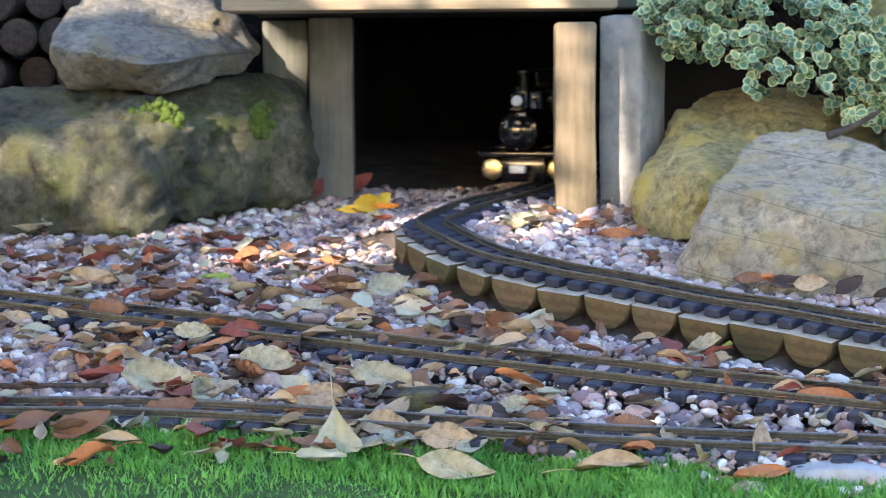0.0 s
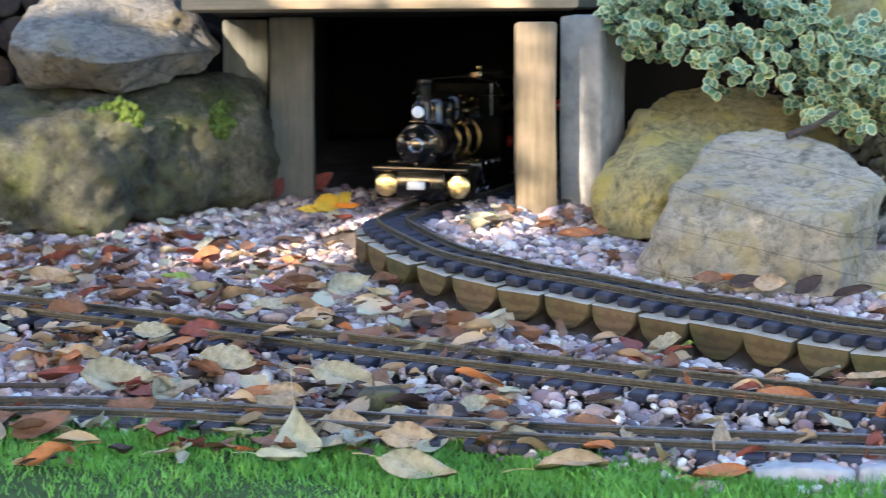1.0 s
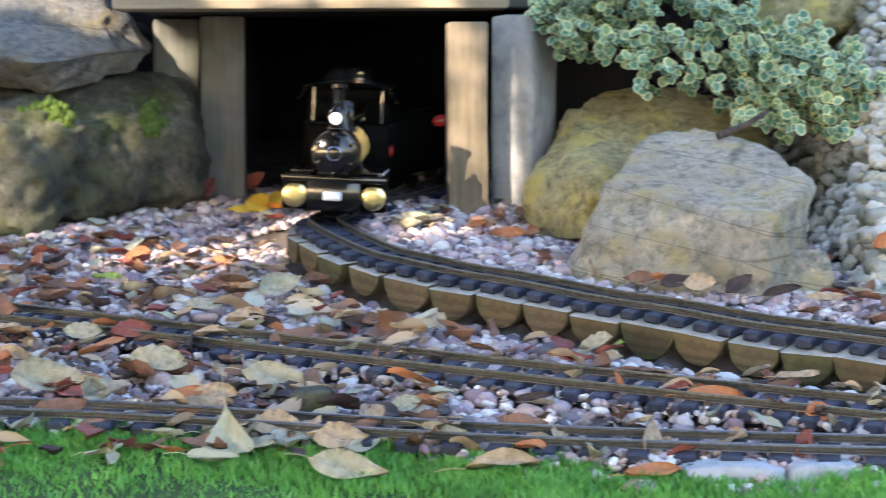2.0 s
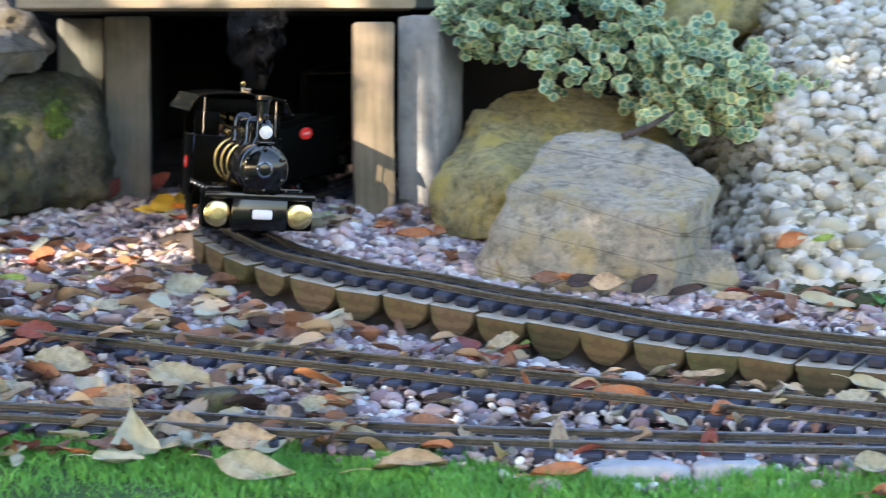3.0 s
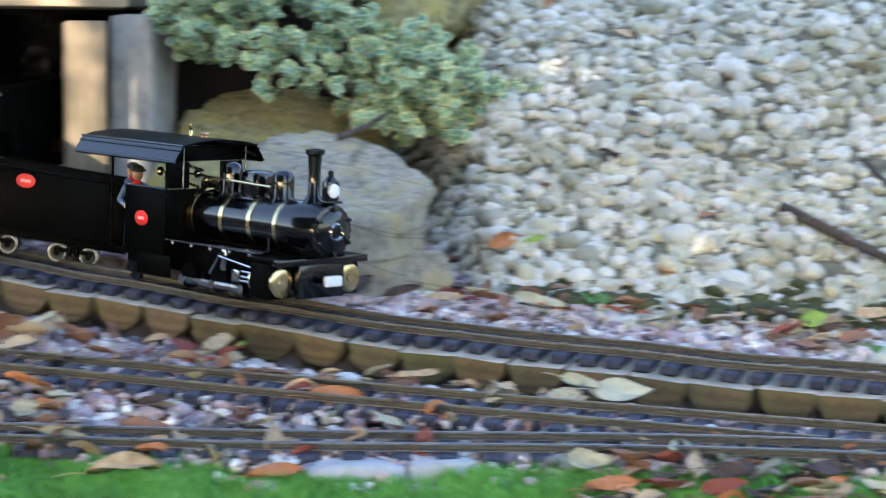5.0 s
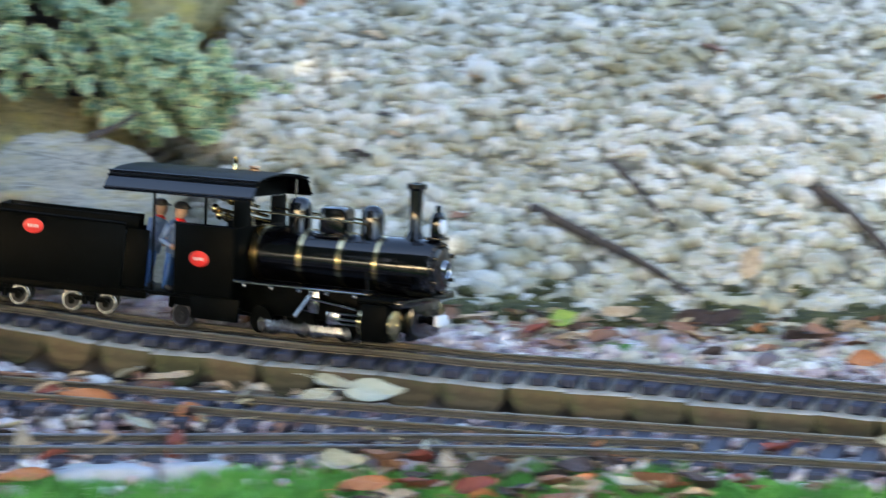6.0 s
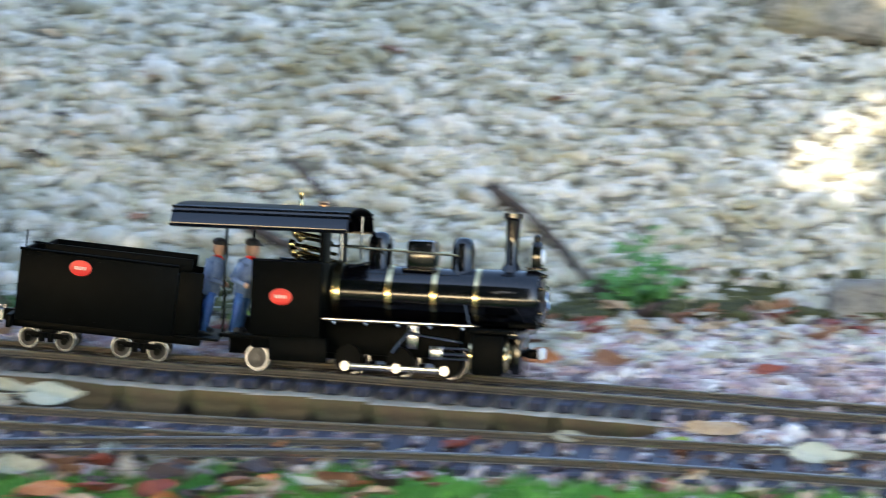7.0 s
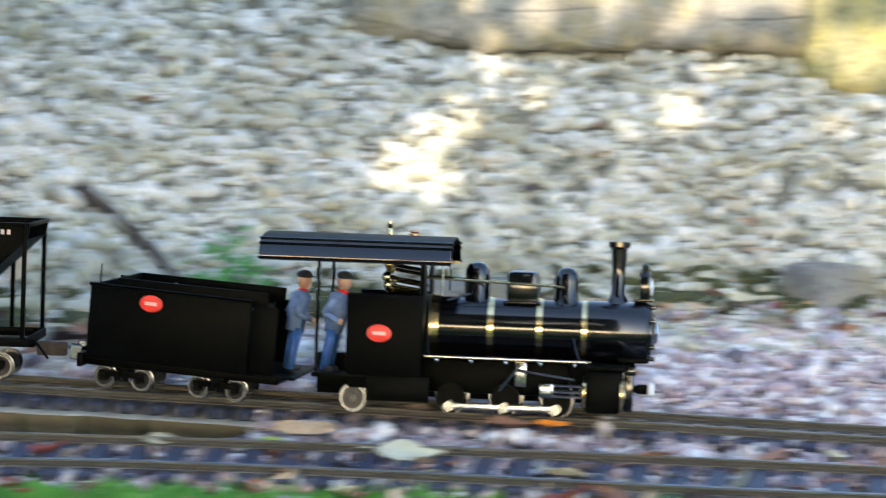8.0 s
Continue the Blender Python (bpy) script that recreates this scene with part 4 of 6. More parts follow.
        rod(bm, (-0.095, side * 0.044, 0.0285), (-0.062, side * 0.044, 0.0285), 0.0014, seg=8)
        rod(bm, (-0.092, side * 0.044, 0.0195), (-0.062, side * 0.044, 0.0195), 0.0014, seg=8)
        rod(bm, (-0.100, side * 0.044, 0.0235), (-0.060, side * 0.044, 0.0235), 0.0016, seg=8)
        box(bm, (-0.1, side * 0.044 - 0.003, 0.018), (-0.088, side * 0.044 + 0.003, 0.030), 0.001)
        box(bm, (-0.122, side * 0.042 - 0.002, 0.026), (-0.112, side * 0.042 + 0.002, 0.0475), 0.001)
        rod(bm, (-0.122, side * 0.046, 0.040), (-0.070, side * 0.046, 0.034), 0.0014, seg=8)
        rod(bm, (-0.135, side * 0.046, 0.022), (-0.118, side * 0.046, 0.044), 0.0014, seg=8)
        part("valve_gear", bm, M_STEEL, eng, "bright steel slide bars and valve gear")
    # frames and buffer beam
    bm = B()
    box(bm, (-0.300, -0.0105, 0.012), (-0.028, 0.0105, 0.046), 0.001)
    box(bm, (-0.205, -0.0300, 0.018), (-0.075, 0.0300, 0.046), 0.002)
    box(bm, (-0.268, -0.0470, 0.020), (-0.205, 0.0470, 0.046), 0.002)
    part("frame", bm, M_SATIN, eng)
    bm = B()
    box(bm, (-0.027, -0.029, 0.008), (-0.019, 0.029, 0.0400), 0.001)
    box(bm, (-0.027, -0.058, 0.0400), (-0.017, 0.058, 0.0465), 0.001)
    for k in range(6):
        y = -0.026 + 0.0104 * k
        bmesh.ops.create_icosphere(bm, subdivisions=1, radius=0.0010, matrix=Matrix.Translation((-0.0188, y, 0.028)))
    part("buffer_beam", bm, M_BLACK, eng)
    bm = B()
    box(bm, (-0.033, -0.017, 0.0475), (-0.006, 0.017, 0.052), 0.001)
    part("smokebox_saddle", bm, M_SATIN, eng)
    bm = B()
    lathe(bm, [(0.0012, 0), (0.0012, 0.004), (0.002, 0.005), (0.0003, 0.0075)], (-0.022, 0, 0.0475), "Z", 10)
    part("lamp_iron", bm, M_BRASS, eng)
    coupler(eng, 0.0)
    # turning wheels
    drivers = []
    for x in (-0.178, -0.130, -0.085):
        for side in (-1, 1):
            drivers.append(wheel(eng, x, 0.0143, 0.0143, side, name="driving_wheel"))
    trailing = [wheel(eng, -0.263, 0.0115, 0.0115, side) for side in (-1, 1)]
    for w in trailing:
        w.location.y *= 2.5
    rods = []
    for side in (-1, 1):
        bm = B()
        box(bm, (-0.178, -0.0012, -0.0028), (-0.085, 0.0012, 0.0028), 0.0005)
        for x in (-0.178, -0.130, -0.085):
            rod(bm, (x, -0.0018, 0), (x, 0.0018, 0), 0.0045, seg=16)
        ob = part("coupling_rod", bm, M_STEEL, eng, "bright steel coupling rod")
        ob.location = (0, side * 0.0415, 0.0143)
        rods.append(ob)
        for x in (-0.178, -0.130, -0.085):
            bm = B()
            lathe(bm, [(0.0085, -0.0026), (0.0125, -0.0026), (0.0125, 0.0026), (0.0085, 0.0026), (0.0085, -0.0010), (0.0005, -0.0010)], (x, side * 0.035, 0.0143), "Y", 24)
            part("crank_disc", bm, M_SATIN, eng)
    return eng, drivers, trailing, rods


def bogie(parent, x, r=0.0095, base=0.034, wheels=None):
    bm = B()
    for side in (-1, 1):
        box(bm, (x - base * 0.62, side * 0.0275 - 0.0015, r + 0.001), (x + base * 0.62, side * 0.0275 + 0.0015, r + 0.006), 0.0008)
        for dx in (-base / 2, base / 2):
            rod(bm, (x + dx, side * 0.026, r), (x + dx, side * 0.0315, r), 0.0032, seg=12)
        rod(bm, (x - 0.004, side * 0.0285, r - 0.002), (x - 0.004, side * 0.0285, r + 0.006), 0.003, seg=10)
        rod(bm, (x + 0.004, side * 0.0285, r - 0.002), (x + 0.004, side * 0.0285, r + 0.006), 0.003, seg=10)
    box(bm, (x - 0.006, -0.028, r + 0.004), (x + 0.006, 0.028, r + 0.011), 0.001)
    bg = part("bogie", bm, M_SATIN, parent)
    for dx in (-base / 2, base / 2):
        for side in (-1, 1):
            wheels.append(wheel(bg, x + dx, r, r, side, spokes=False))
            wheels[-1].location.y *= 1.35


def build_tender():
    ten = thing("tender", "black model tender with red oval plates behind the engine", "model tender", "model train")
    X0 = -0.357
    wheels = []
    def plate(name, lo, hi, bevel=0.0005):
        bm = B()
        box(bm, lo, hi, bevel)
        return part(name, bm, M_SATIN, ten)

    plate("floor_plate", (X0 - 0.147, -0.041, 0.026), (X0 - 0.003, 0.041, 0.0275))
    for side in (-1, 1):
        panel = plate("side_panel", (X0 - 0.147, side * 0.0425 - 0.001, 0.026), (X0, side * 0.0425 + 0.001, 0.0885), 0.0006)
        bm = B()
        rod(bm, (X0 - 0.148, side * 0.0435, 0.0888), (X0, side * 0.0435, 0.0878), 0.0013, seg=8)
        part("beading", bm, M_SATIN, panel)
        bm = B()
        for k in range(13):
            for z in (0.031, 0.084):
                bmesh.ops.create_icosphere(bm, subdivisions=1, radius=0.0006, matrix=Matrix.Translation((X0 - 0.006 - k * 0.0112, side * 0.0436, z)))
        tagged(part("rivets", bm, M_SATIN, panel), kind="stuff")
        plate("coal_board", (X0 - 0.125, side * 0.034 - 0.0008, 0.082), (X0 + 0.012, side * 0.034 + 0.0008, 0.095), 0.0004)
    plate("rear_panel", (X0 - 0.147, -0.0413, 0.0277), (X0 - 0.145, 0.0413, 0.0885))
    plate("coal_board", (X0 - 0.126, -0.033, 0.082), (X0 - 0.1245, 0.033, 0.095), 0.0004)
    plate("front_panel", (X0 - 0.0025, -0.0413, 0.0277), (X0 - 0.0005, 0.0413, 0.080))
    plate("tank_top", (X0 - 0.1448, -0.0413, 0.0815), (X0 - 0.1265, 0.0413, 0.083), 0.0003)
    bm = B()
    for k in range(90):
        bmesh.ops.create_icosphere(bm, subdivisions=1, radius=rng.uniform(0.004, 0.008), matrix=Matrix.Translation((X0 - rng.uniform(0.006, 0.118), rng.uniform(-0.032, 0.032), 0.080 + rng.uniform(-0.004, 0.005))) @ Matrix.Rotation(rng.random() * 6, 4, (rng.random(), rng.random(), 1)))
    part("coal_load", bm, M_COAL, ten, "heaped black coal", smooth=False)
    bm = B()
    box(bm, (X0 - 0.154, -0.030, 0.0185), (X0 + 0.026, 0.030, 0.026), 0.001)
    box(bm, (X0 - 0.154, -0.046, 0.018), (X0 - 0.149, 0.046, 0.030), 0.001)
    box(bm, (X0, -0.046, 0.026), (X0 + 0.044, 0.046, 0.0285), 0.0008)
    part("frame", bm, M_SATIN, ten)
    for side in (-1, 1):
        plate("front_wing", (X0 + 0.001, side * 0.040 - 0.0008, 0.0287), (X0 + 0.024, side * 0.040 + 0.0008, 0.084))
    bm = B()
    rod(bm, (X0 - 0.146, -0.02, 0.088), (X0 - 0.146, -0.02, 0.104), 0.0006, seg=6)
    part("lamp_bracket", bm, M_SATIN, ten)
    for side in (-1, 1):
        oval_plate(ten, X0 - 0.0905, side * 0.0437, 0.0770, 0.0205, 0.0140, side)
    bogie(ten, X0 - 0.117, wheels=wheels)
    bogie(ten, X0 - 0.030, wheels=wheels)
    cp = coupler(ten, X0 - 0.170, -1)
    return ten, wheels


def build_hopper(first):
    """A bogie hopper wagon with outside posts and sloping ends; first: metres behind the engine's front."""
    hop = thing("hopper_wagon", "black model hopper wagon with slatted sides behind the tender", "model wagon", "model train")
    L, X0 = 0.235, -first
    wheels = []
    bm = B()
    for side in (-1, 1):
        # side sheet, deeper in the middle where the hopper hangs
        n = [(-L, 0.132), (0, 0.132), (-0.002, 0.121), (-0.060, 0.075), (-0.085, 0.045), (-L + 0.085, 0.045), (-L + 0.060, 0.075), (-L + 0.002, 0.121)]
        a = [bm.verts.new((X0 + x, side * 0.046, z)) for x, z in n]
        b = [bm.verts.new((X0 + x, side * 0.044, z)) for x, z in n]
        bm.faces.new(a)
        bm.faces.new(b[::-1])
        for k in range(len(n)):
            bm.faces.new((a[k], a[(k + 1) % 8], b[(k + 1) % 8], b[k]))
    for x0, x1 in ((-0.002, -0.085), (-L + 0.002, -L + 0.085)):
        q = [bm.verts.new((X0 + x0, y, 0.121)) for y in (-0.044, 0.044)] + [bm.verts.new((X0 + x1, y, 0.045)) for y in (0.044, -0.044)]
        bm.faces.new(q)
    part("hopper_body", bm, M_SATIN, hop)
    for k in range(9):
        x = X0 - 0.004 - k * (L - 0.008) / 8
        for side in (-1, 1):
            bm = B()
            box(bm, (x - 0.002, side * 0.0475 - 0.0015, 0.036), (x + 0.002, side * 0.0475 + 0.0015, 0.133), 0.0004)
            part("side_post", bm, M_SATIN, hop)
    bm = B()
    for side in (-1, 1):
        box(bm, (X0 - L, side * 0.046 - 0.0012, 0.131), (X0, side * 0.046 + 0.0035, 0.1345), 0.0006)
        box(bm, (X0 - L, side * 0.046 - 0.0025, 0.030), (X0, side * 0.046 + 0.0025, 0.038), 0.0006)
    for x in (0, -L + 0.002):
        box(bm, (X0 + x - 0.002, -0.046, 0.131), (X0 + x, 0.046, 0.1345), 0.0005)
        box(bm, (X0 + x - 0.002, -0.046, 0.030), (X0 + x, 0.046, 0.038), 0.0005)
    box(bm, (X0 - L, -0.010, 0.026), (X0, 0.010, 0.034), 0.001)
    part("frame", bm, M_SATIN, hop)
    bm = B()
    for k in range(5):
        box(bm, (X0 - 0.020 - k * 0.0055, 0.0470, 0.1245), (X0 - 0.017 - k * 0.0055, 0.0474, 0.1285))
        box(bm, (X0 - 0.020 - k * 0.0055, -0.0474, 0.1245), (X0 - 0.017 - k * 0.0055, -0.0470, 0.1285))
    tagged(part("lettering", bm, M_PALE, hop), kind="stuff")
    bm = B()
    rod(bm, (X0 + 0.001, -0.018, 0.034), (X0 + 0.014, -0.018, 0.018), 0.0012, seg=8)
    part("brake_hose", bm, M_SATIN, hop)
    bogie(hop, X0 - 0.045, 0.0105, 0.036, wheels)
    bogie(hop, X0 - L + 0.045, 0.0105, 0.036, wheels)
    bm = B()
    box(bm, (X0 + 0.001, -0.005, 0.019), (X0 + 0.028, 0.005, 0.031), 0.0015)
    part("coupler", bm, M_STEM, hop, "rusty knuckle coupler")
    return hop, wheels


M_TANM = paint("copper_fitting", [(0.3, (0.40, 0.24, 0.14)), (0.7, (0.55, 0.36, 0.22))], 100, 0.35, 0.8)
M_DENIM = paint("painted_blue", [(0.3, (0.02, 0.06, 0.22)), (0.7, (0.04, 0.13, 0.38))], 120, 0.55)


def build_driver(label):
    """A cab figurine, cast in one piece."""
    bm = B()

    def blob(c, r, s=(1, 1, 1), a=0):
        made = bmesh.ops.create_uvsphere(bm, u_segments=12, v_segments=9, radius=r, matrix=Matrix.Translation(c) @ Matrix.Diagonal((*s, 1)))
        for v in made["verts"]:
            for f in v.link_faces:
                f.material_index = a
    def limb(p, q, r0, r1, a):
        before = set(bm.faces)
        rod(bm, p, q, r0, r1, 10)
        for f in set(bm.faces) - before:
            f.material_index = a
    for y in (-0.0045, 0.0045):
        limb((0, y, 0.0), (0.001, y, 0.035), 0.0036, 0.0045, 0)
        blob((0.003, y, 0.002), 0.0042, (1.5, 0.8, 0.7), 3)
    limb((0, 0, 0.032), (0.001, 0, 0.064), 0.0080, 0.0095, 1)
    blob((0.001, 0, 0.062), 0.0098, (0.8, 1.1, 0.6), 1)
    blob((0.002, 0, 0.066), 0.0055, (1, 1, 0.6), 4)
    for y in (-1, 1):
        limb((0.001, y * 0.0105, 0.062), (-0.004, y * 0.0145, 0.047), 0.0036, 0.0030, 1)
        limb((-0.004, y * 0.0145, 0.047), (0.010, y * 0.012, 0.044), 0.0030, 0.0022, 1)
        blob((0.011, y * 0.0118, 0.044), 0.0028, (1, 1, 1), 2)
    blob((0.002, 0, 0.0755), 0.0065, (1, 0.9, 1.15), 2)
    blob((0.001, 0, 0.0805), 0.0070, (1, 1, 0.6), 3)
    limb((0.003, 0, 0.0795), (0.003, 0, 0.0803), 0.0085, 0.0085, 3)
    me = bpy.data.meshes.new("model_driver")
    bm.to_mesh(me)
    bm.free()
    for m in (M_DENIM, M_SHIRT, M_SKIN, M_COAL, M_RED):
        me.materials.append(m)
    me.polygons.foreach_set("use_smooth", [True] * len(me.polygons))
    return tagged(new("model_driver", me), label, "figurine", "model train")


M_SHIRT = paint("painted_denim", [(0.3, (0.09, 0.15, 0.29)), (0.7, (0.17, 0.25, 0.42))], 120, 0.55)
M_SKIN = paint("painted_plaster", [(0.3, (0.42, 0.24, 0.16)), (0.7, (0.52, 0.32, 0.22))], 120, 0.5)
engine, driving_wheels, trailing_wheels, coupling_rods = build_engine()
tender, tender_wheels = build_tender()
HOPPER_FIRST = 0.563
SHORT = 0.945
hopper, hopper_wheels = build_hopper(HOPPER_FIRST)
hopper_rear, hopper_rear_wheels = build_hopper(HOPPER_FIRST + 0.275)
driver = build_driver("painted figurine in blue overalls standing in the cab")
fireman = build_driver("painted figurine in blue overalls standing beside the driver in the cab")


def build_steam():
    """A thin cloud of rigid wisps above the safety valve."""
    m = mat("steam_wisp", 1.0, spec=0.0)
    bsdf(m).inputs["Base Color"].default_value = (0.9, 0.9, 0.92, 1)
    n = noise_of(m, 45, 6, 0.7)
    r = ramp_of(m, [(0.45, (0, 0, 0)), (0.75, (0.015, 0.015, 0.015))])
    wire(m, n.outputs[0], r.inputs[0])
    wire(m, r.outputs[0], bsdf(m).inputs["Alpha"])
    cloud = thing("steam", "thin white steam drifting from the safety valve", "steam")
    for x, y, z, a in ((0.0, 0.0, 0.012, 0.012), (0.006, 0.004, 0.030, 0.018), (-0.008, -0.010, 0.050, 0.022), (0.012, 0.006, 0.066, 0.024), (-0.004, -0.016, 0.086, 0.028), (0.014, 0.002, 0.105, 0.030)):
        bm = B()
        bmesh.ops.create_icosphere(bm, subdivisions=4, radius=a)
        for v in bm.verts:
            v.co *= 1 + 0.55 * noise.fractal(v.co * 60 + Vector((x * 300, z * 100, 0)), 1.0, 2.0, 4)
            v.co += Vector((x, y, z))
        part("wisp", bm, m, cloud, angle=180)
    return cloud


steam = build_steam()


def motions():
    """The train runs out of the tunnel and away along the curved line."""
    drift = [(0.0, (-0.225, 0, 0.02), 0), (1.6, (-0.225, 0, 0.02), 0), (2.4, (-0.225, 0, 0.05), 0), (3.0, (-0.215, 0.02, 0.150), 25), (3.5, (-0.185, 0.052, 0.150), 50)]
    rows = [(t, Matrix.Translation(engine_at(t) @ Vector(o)) @ pose(0, 0, 0, 0, 0, a)) for t, o, a in drift]
    last = rows[-1][1].translation
    rows += [(4.2, Matrix.Translation(last + Vector((0.02, 0.12, 0.03))) @ pose(0, 0, 0, 0, 0, 75)), (5.0, Matrix.Translation(last + Vector((0.04, 0.35, 0.02))) @ pose(0, 0, 0, 0, 0, 90)),
             (8.0, Matrix.Translation(last + Vector((0.06, 0.80, -0.02))) @ pose(0, 0, 0, 0, 0, 120))]
    walk(steam, rows)
    steps = [k * 0.2 for k in range(41)]

    for ob in (engine, tender, hopper, hopper_rear):
        ob.scale.x = SHORT
    walk(engine, [(t, engine_at(t)) for t in steps])
    walk(tender, [(t, tender_at(t)) for t in steps])
    walk(hopper, [(t, hopper_at(t)) for t in steps])
    walk(hopper_rear, [(t, rear_hopper_at(t)) for t in steps])
    walk(driver, [(t, engine_at(t) @ pose(-0.290 * SHORT, -0.026, 0.0325, 0, 10, -20)) for t in steps])
    walk(fireman, [(t, engine_at(t) @ pose(-0.326 * SHORT, -0.012, 0.0310, 0, 8, 25)) for t in steps])
    ticks = [k / 30 for k in range(241)]
    for wheels, r in ((driving_wheels, 0.0143), (trailing_wheels, 0.0115), (tender_wheels, 0.0095), (hopper_wheels, 0.0105)):
        for w in wheels:
            at = w.location.copy()
            walk(w, [(t, Matrix.Translation(at) @ Matrix.Rotation(travel(t) / r, 4, "Y")) for t in ticks])
    for w, phase in zip(coupling_rods, (0.0, math.pi / 2)):
        at = w.location.copy()
        walk(w, [(t, Matrix.Translation(at + Vector((0.0065 * math.cos(travel(t) / 0.0143 + phase), 0, -0.0065 * math.sin(travel(t) / 0.0143 + phase))))) for t in ticks])


# ---- variegated bush ----
def variegated():
    """Small leaves with a green heart and a cream margin."""
    m = mat("variegated_leaf", 0.45)
    a = m.node_tree.nodes.new("ShaderNodeAttribute")
    a.attribute_name = "margin"
    g = m.node_tree.nodes.new("ShaderNodeNewGeometry")
    heart = ramp_of(m, [(0.0, (0.05, 0.15, 0.095)), (0.5, (0.10, 0.24, 0.14)), (1.0, (0.20, 0.33, 0.15))])
    rim = ramp_of(m, [(0.0, (0.58, 0.66, 0.38)), (0.6, (0.78, 0.78, 0.42)), (1.0, (0.84, 0.80, 0.36))])
    wire(m, g.outputs["Random Per Island"], heart.inputs[0])
    wire(m, g.outputs["Random Per Island"], rim.inputs[0])
    wire(m, mixed(m, a.outputs["Fac"], heart.outputs[0], rim.outputs[0]), bsdf(m).inputs["Base Color"])
    return m


M_VAR = variegated()


def build_bush():
    bush = thing("bush", "low variegated evergreen bush with cream-edged leaves above the boulders", "bush")
    verts, faces, margin = [], [], []
    stems = B()
    # centres of the sprays: place and spread
    sprays = []
    for x, y, z, r in ((0.33, 2.66, 0.315, 0.06), (0.29, 2.68, 0.33, 0.045), (0.40, 2.64, 0.285, 0.06), (0.36, 2.70, 0.36, 0.06), (0.46, 2.62, 0.265, 0.065), (0.46, 2.68, 0.33, 0.055), (0.53, 2.60, 0.245, 0.06),
                       (0.52, 2.62, 0.285, 0.05), (0.585, 2.56, 0.245, 0.045), (0.56, 2.56, 0.215, 0.05), (0.625, 2.54, 0.235, 0.03), (0.42, 2.70, 0.385, 0.07), (0.49, 2.74, 0.39, 0.06), (0.34, 2.72, 0.42, 0.07), (0.555, 2.66, 0.30, 0.03),
                       (0.28, 2.66, 0.30, 0.03), (0.50, 2.57, 0.215, 0.045)):
        for _ in range(int(r * 420)):
            sprays.append(Vector((x + rng.gauss(0, r * 0.55), y + rng.gauss(0, r * 0.45), z + rng.gauss(0, r * 0.36))))
    root = Vector((0.47, 2.84, 0.24))
    for c in sprays:
        d = ((c - root).normalized() + Vector((rng.uniform(-0.5, 0.5), rng.uniform(-0.7, 0.1), rng.uniform(-0.2, 0.6)))).normalized()
        tip = c + d * 0.018
        base = c - d * 0.022
        rod(stems, base, tip, 0.0011, 0.0006, 5)
        if rng.random() < 0.22:
            rod(stems, root.lerp(base, 0.25) + Vector((rng.gauss(0, .02), rng.gauss(0, .02), rng.gauss(0, .015))), base, 0.0022, 0.0012, 5)
        for k in range(rng.randint(8, 12)):
            p = base.lerp(tip, rng.random() ** 0.6)
            a = rng.uniform(0, 6.283)
            side = d.orthogonal().normalized()
            out = (side * math.cos(a) + d.cross(side) * math.sin(a) + d * rng.uniform(0.1, 1.0)).normalized()
            nrm = (d * 0.7 + Vector((0, -0.35, 0.5)) + Vector((rng.uniform(-.5, .5), rng.uniform(-.5, .5), rng.uniform(-.5, .5)))).normalized()
            u = out
            w = nrm.cross(u).normalized()
            nn = u.cross(w)
            ln, wd = rng.uniform(0.0095, 0.0165), rng.uniform(0.0046, 0.0070)
            n = len(verts)
            rim = [(0, 0), (0.2, 0.72), (0.52, 1.0), (0.86, 0.72), (1, 0), (0.86, -0.72), (0.52, -1.0), (0.2, -0.72)]
            for t, s in rim:
                verts.append(p + u * (ln * t) + w * (wd * s) + nn * (0.0022 * abs(s) - 0.002 * t * t))
                margin.append(1.0)
            for t, s in rim:
                verts.append(p + u * (ln * (0.5 + (t - 0.5) * 0.62)) + w * (wd * s * 0.56) + nn * (0.0010 * abs(s) - 0.002 * t * t + 0.0003))
                margin.append(0.0)
            for k2 in range(8):
                j = (k2 + 1) % 8
                faces.append((n + k2, n + j, n + 8 + j, n + 8 + k2))
            faces.append(tuple(n + 8 + k2 for k2 in range(8)))
    me = mesh_of("foliage", verts, faces, [M_VAR], True)
    at = me.attributes.new("margin", "FLOAT", "POINT")
    at.data.foreach_set("value", margin)
    ob = new("foliage", me)
    ob.parent = bush
    tagged(ob, kind="stuff")
    tagged(part("twig_tangle", stems, M_STEM, bush), kind="stuff")


build_bush()


# ---- sticks ----
def stick(pts, r, label):
    """A crooked tapering stick, one closed tube."""
    cu = catmull(pts, 6)
    bm = B()
    rings = []
    for i, p in enumerate(cu):
        d = (cu[min(i + 1, len(cu) - 1)] - cu[max(i - 1, 0)]).normalized()
        u = d.orthogonal().normalized()
        w = d.cross(u)
        k = r * (1 - 0.6 * i / len(cu)) * rng.uniform(0.85, 1.15)
        rings.append([bm.verts.new(p + u * math.cos(a * 0.785) * k + w * math.sin(a * 0.785) * k) for a in range(8)])
    for p, q in zip(rings, rings[1:]):
        for a in range(8):
            bm.faces.new((p[a], p[(a + 1) % 8], q[(a + 1) % 8], q[a]))
    bm.faces.new(rings[0])
    bm.faces.new(rings[-1])
    return tagged(part("stick", bm, M_STEM), label, "stick")


stick([(0.415, 2.42, 0.185), (0.445, 2.43, 0.196), (0.475, 2.44, 0.212)], 0.0045, "short dark stick lying on the sandstone slab")


def bank_at(az, r, up=0.0):
    x, y = r * math.sin(radians(az)), r * math.cos(radians(az))
    return (x, y, surface(x, y) + up)


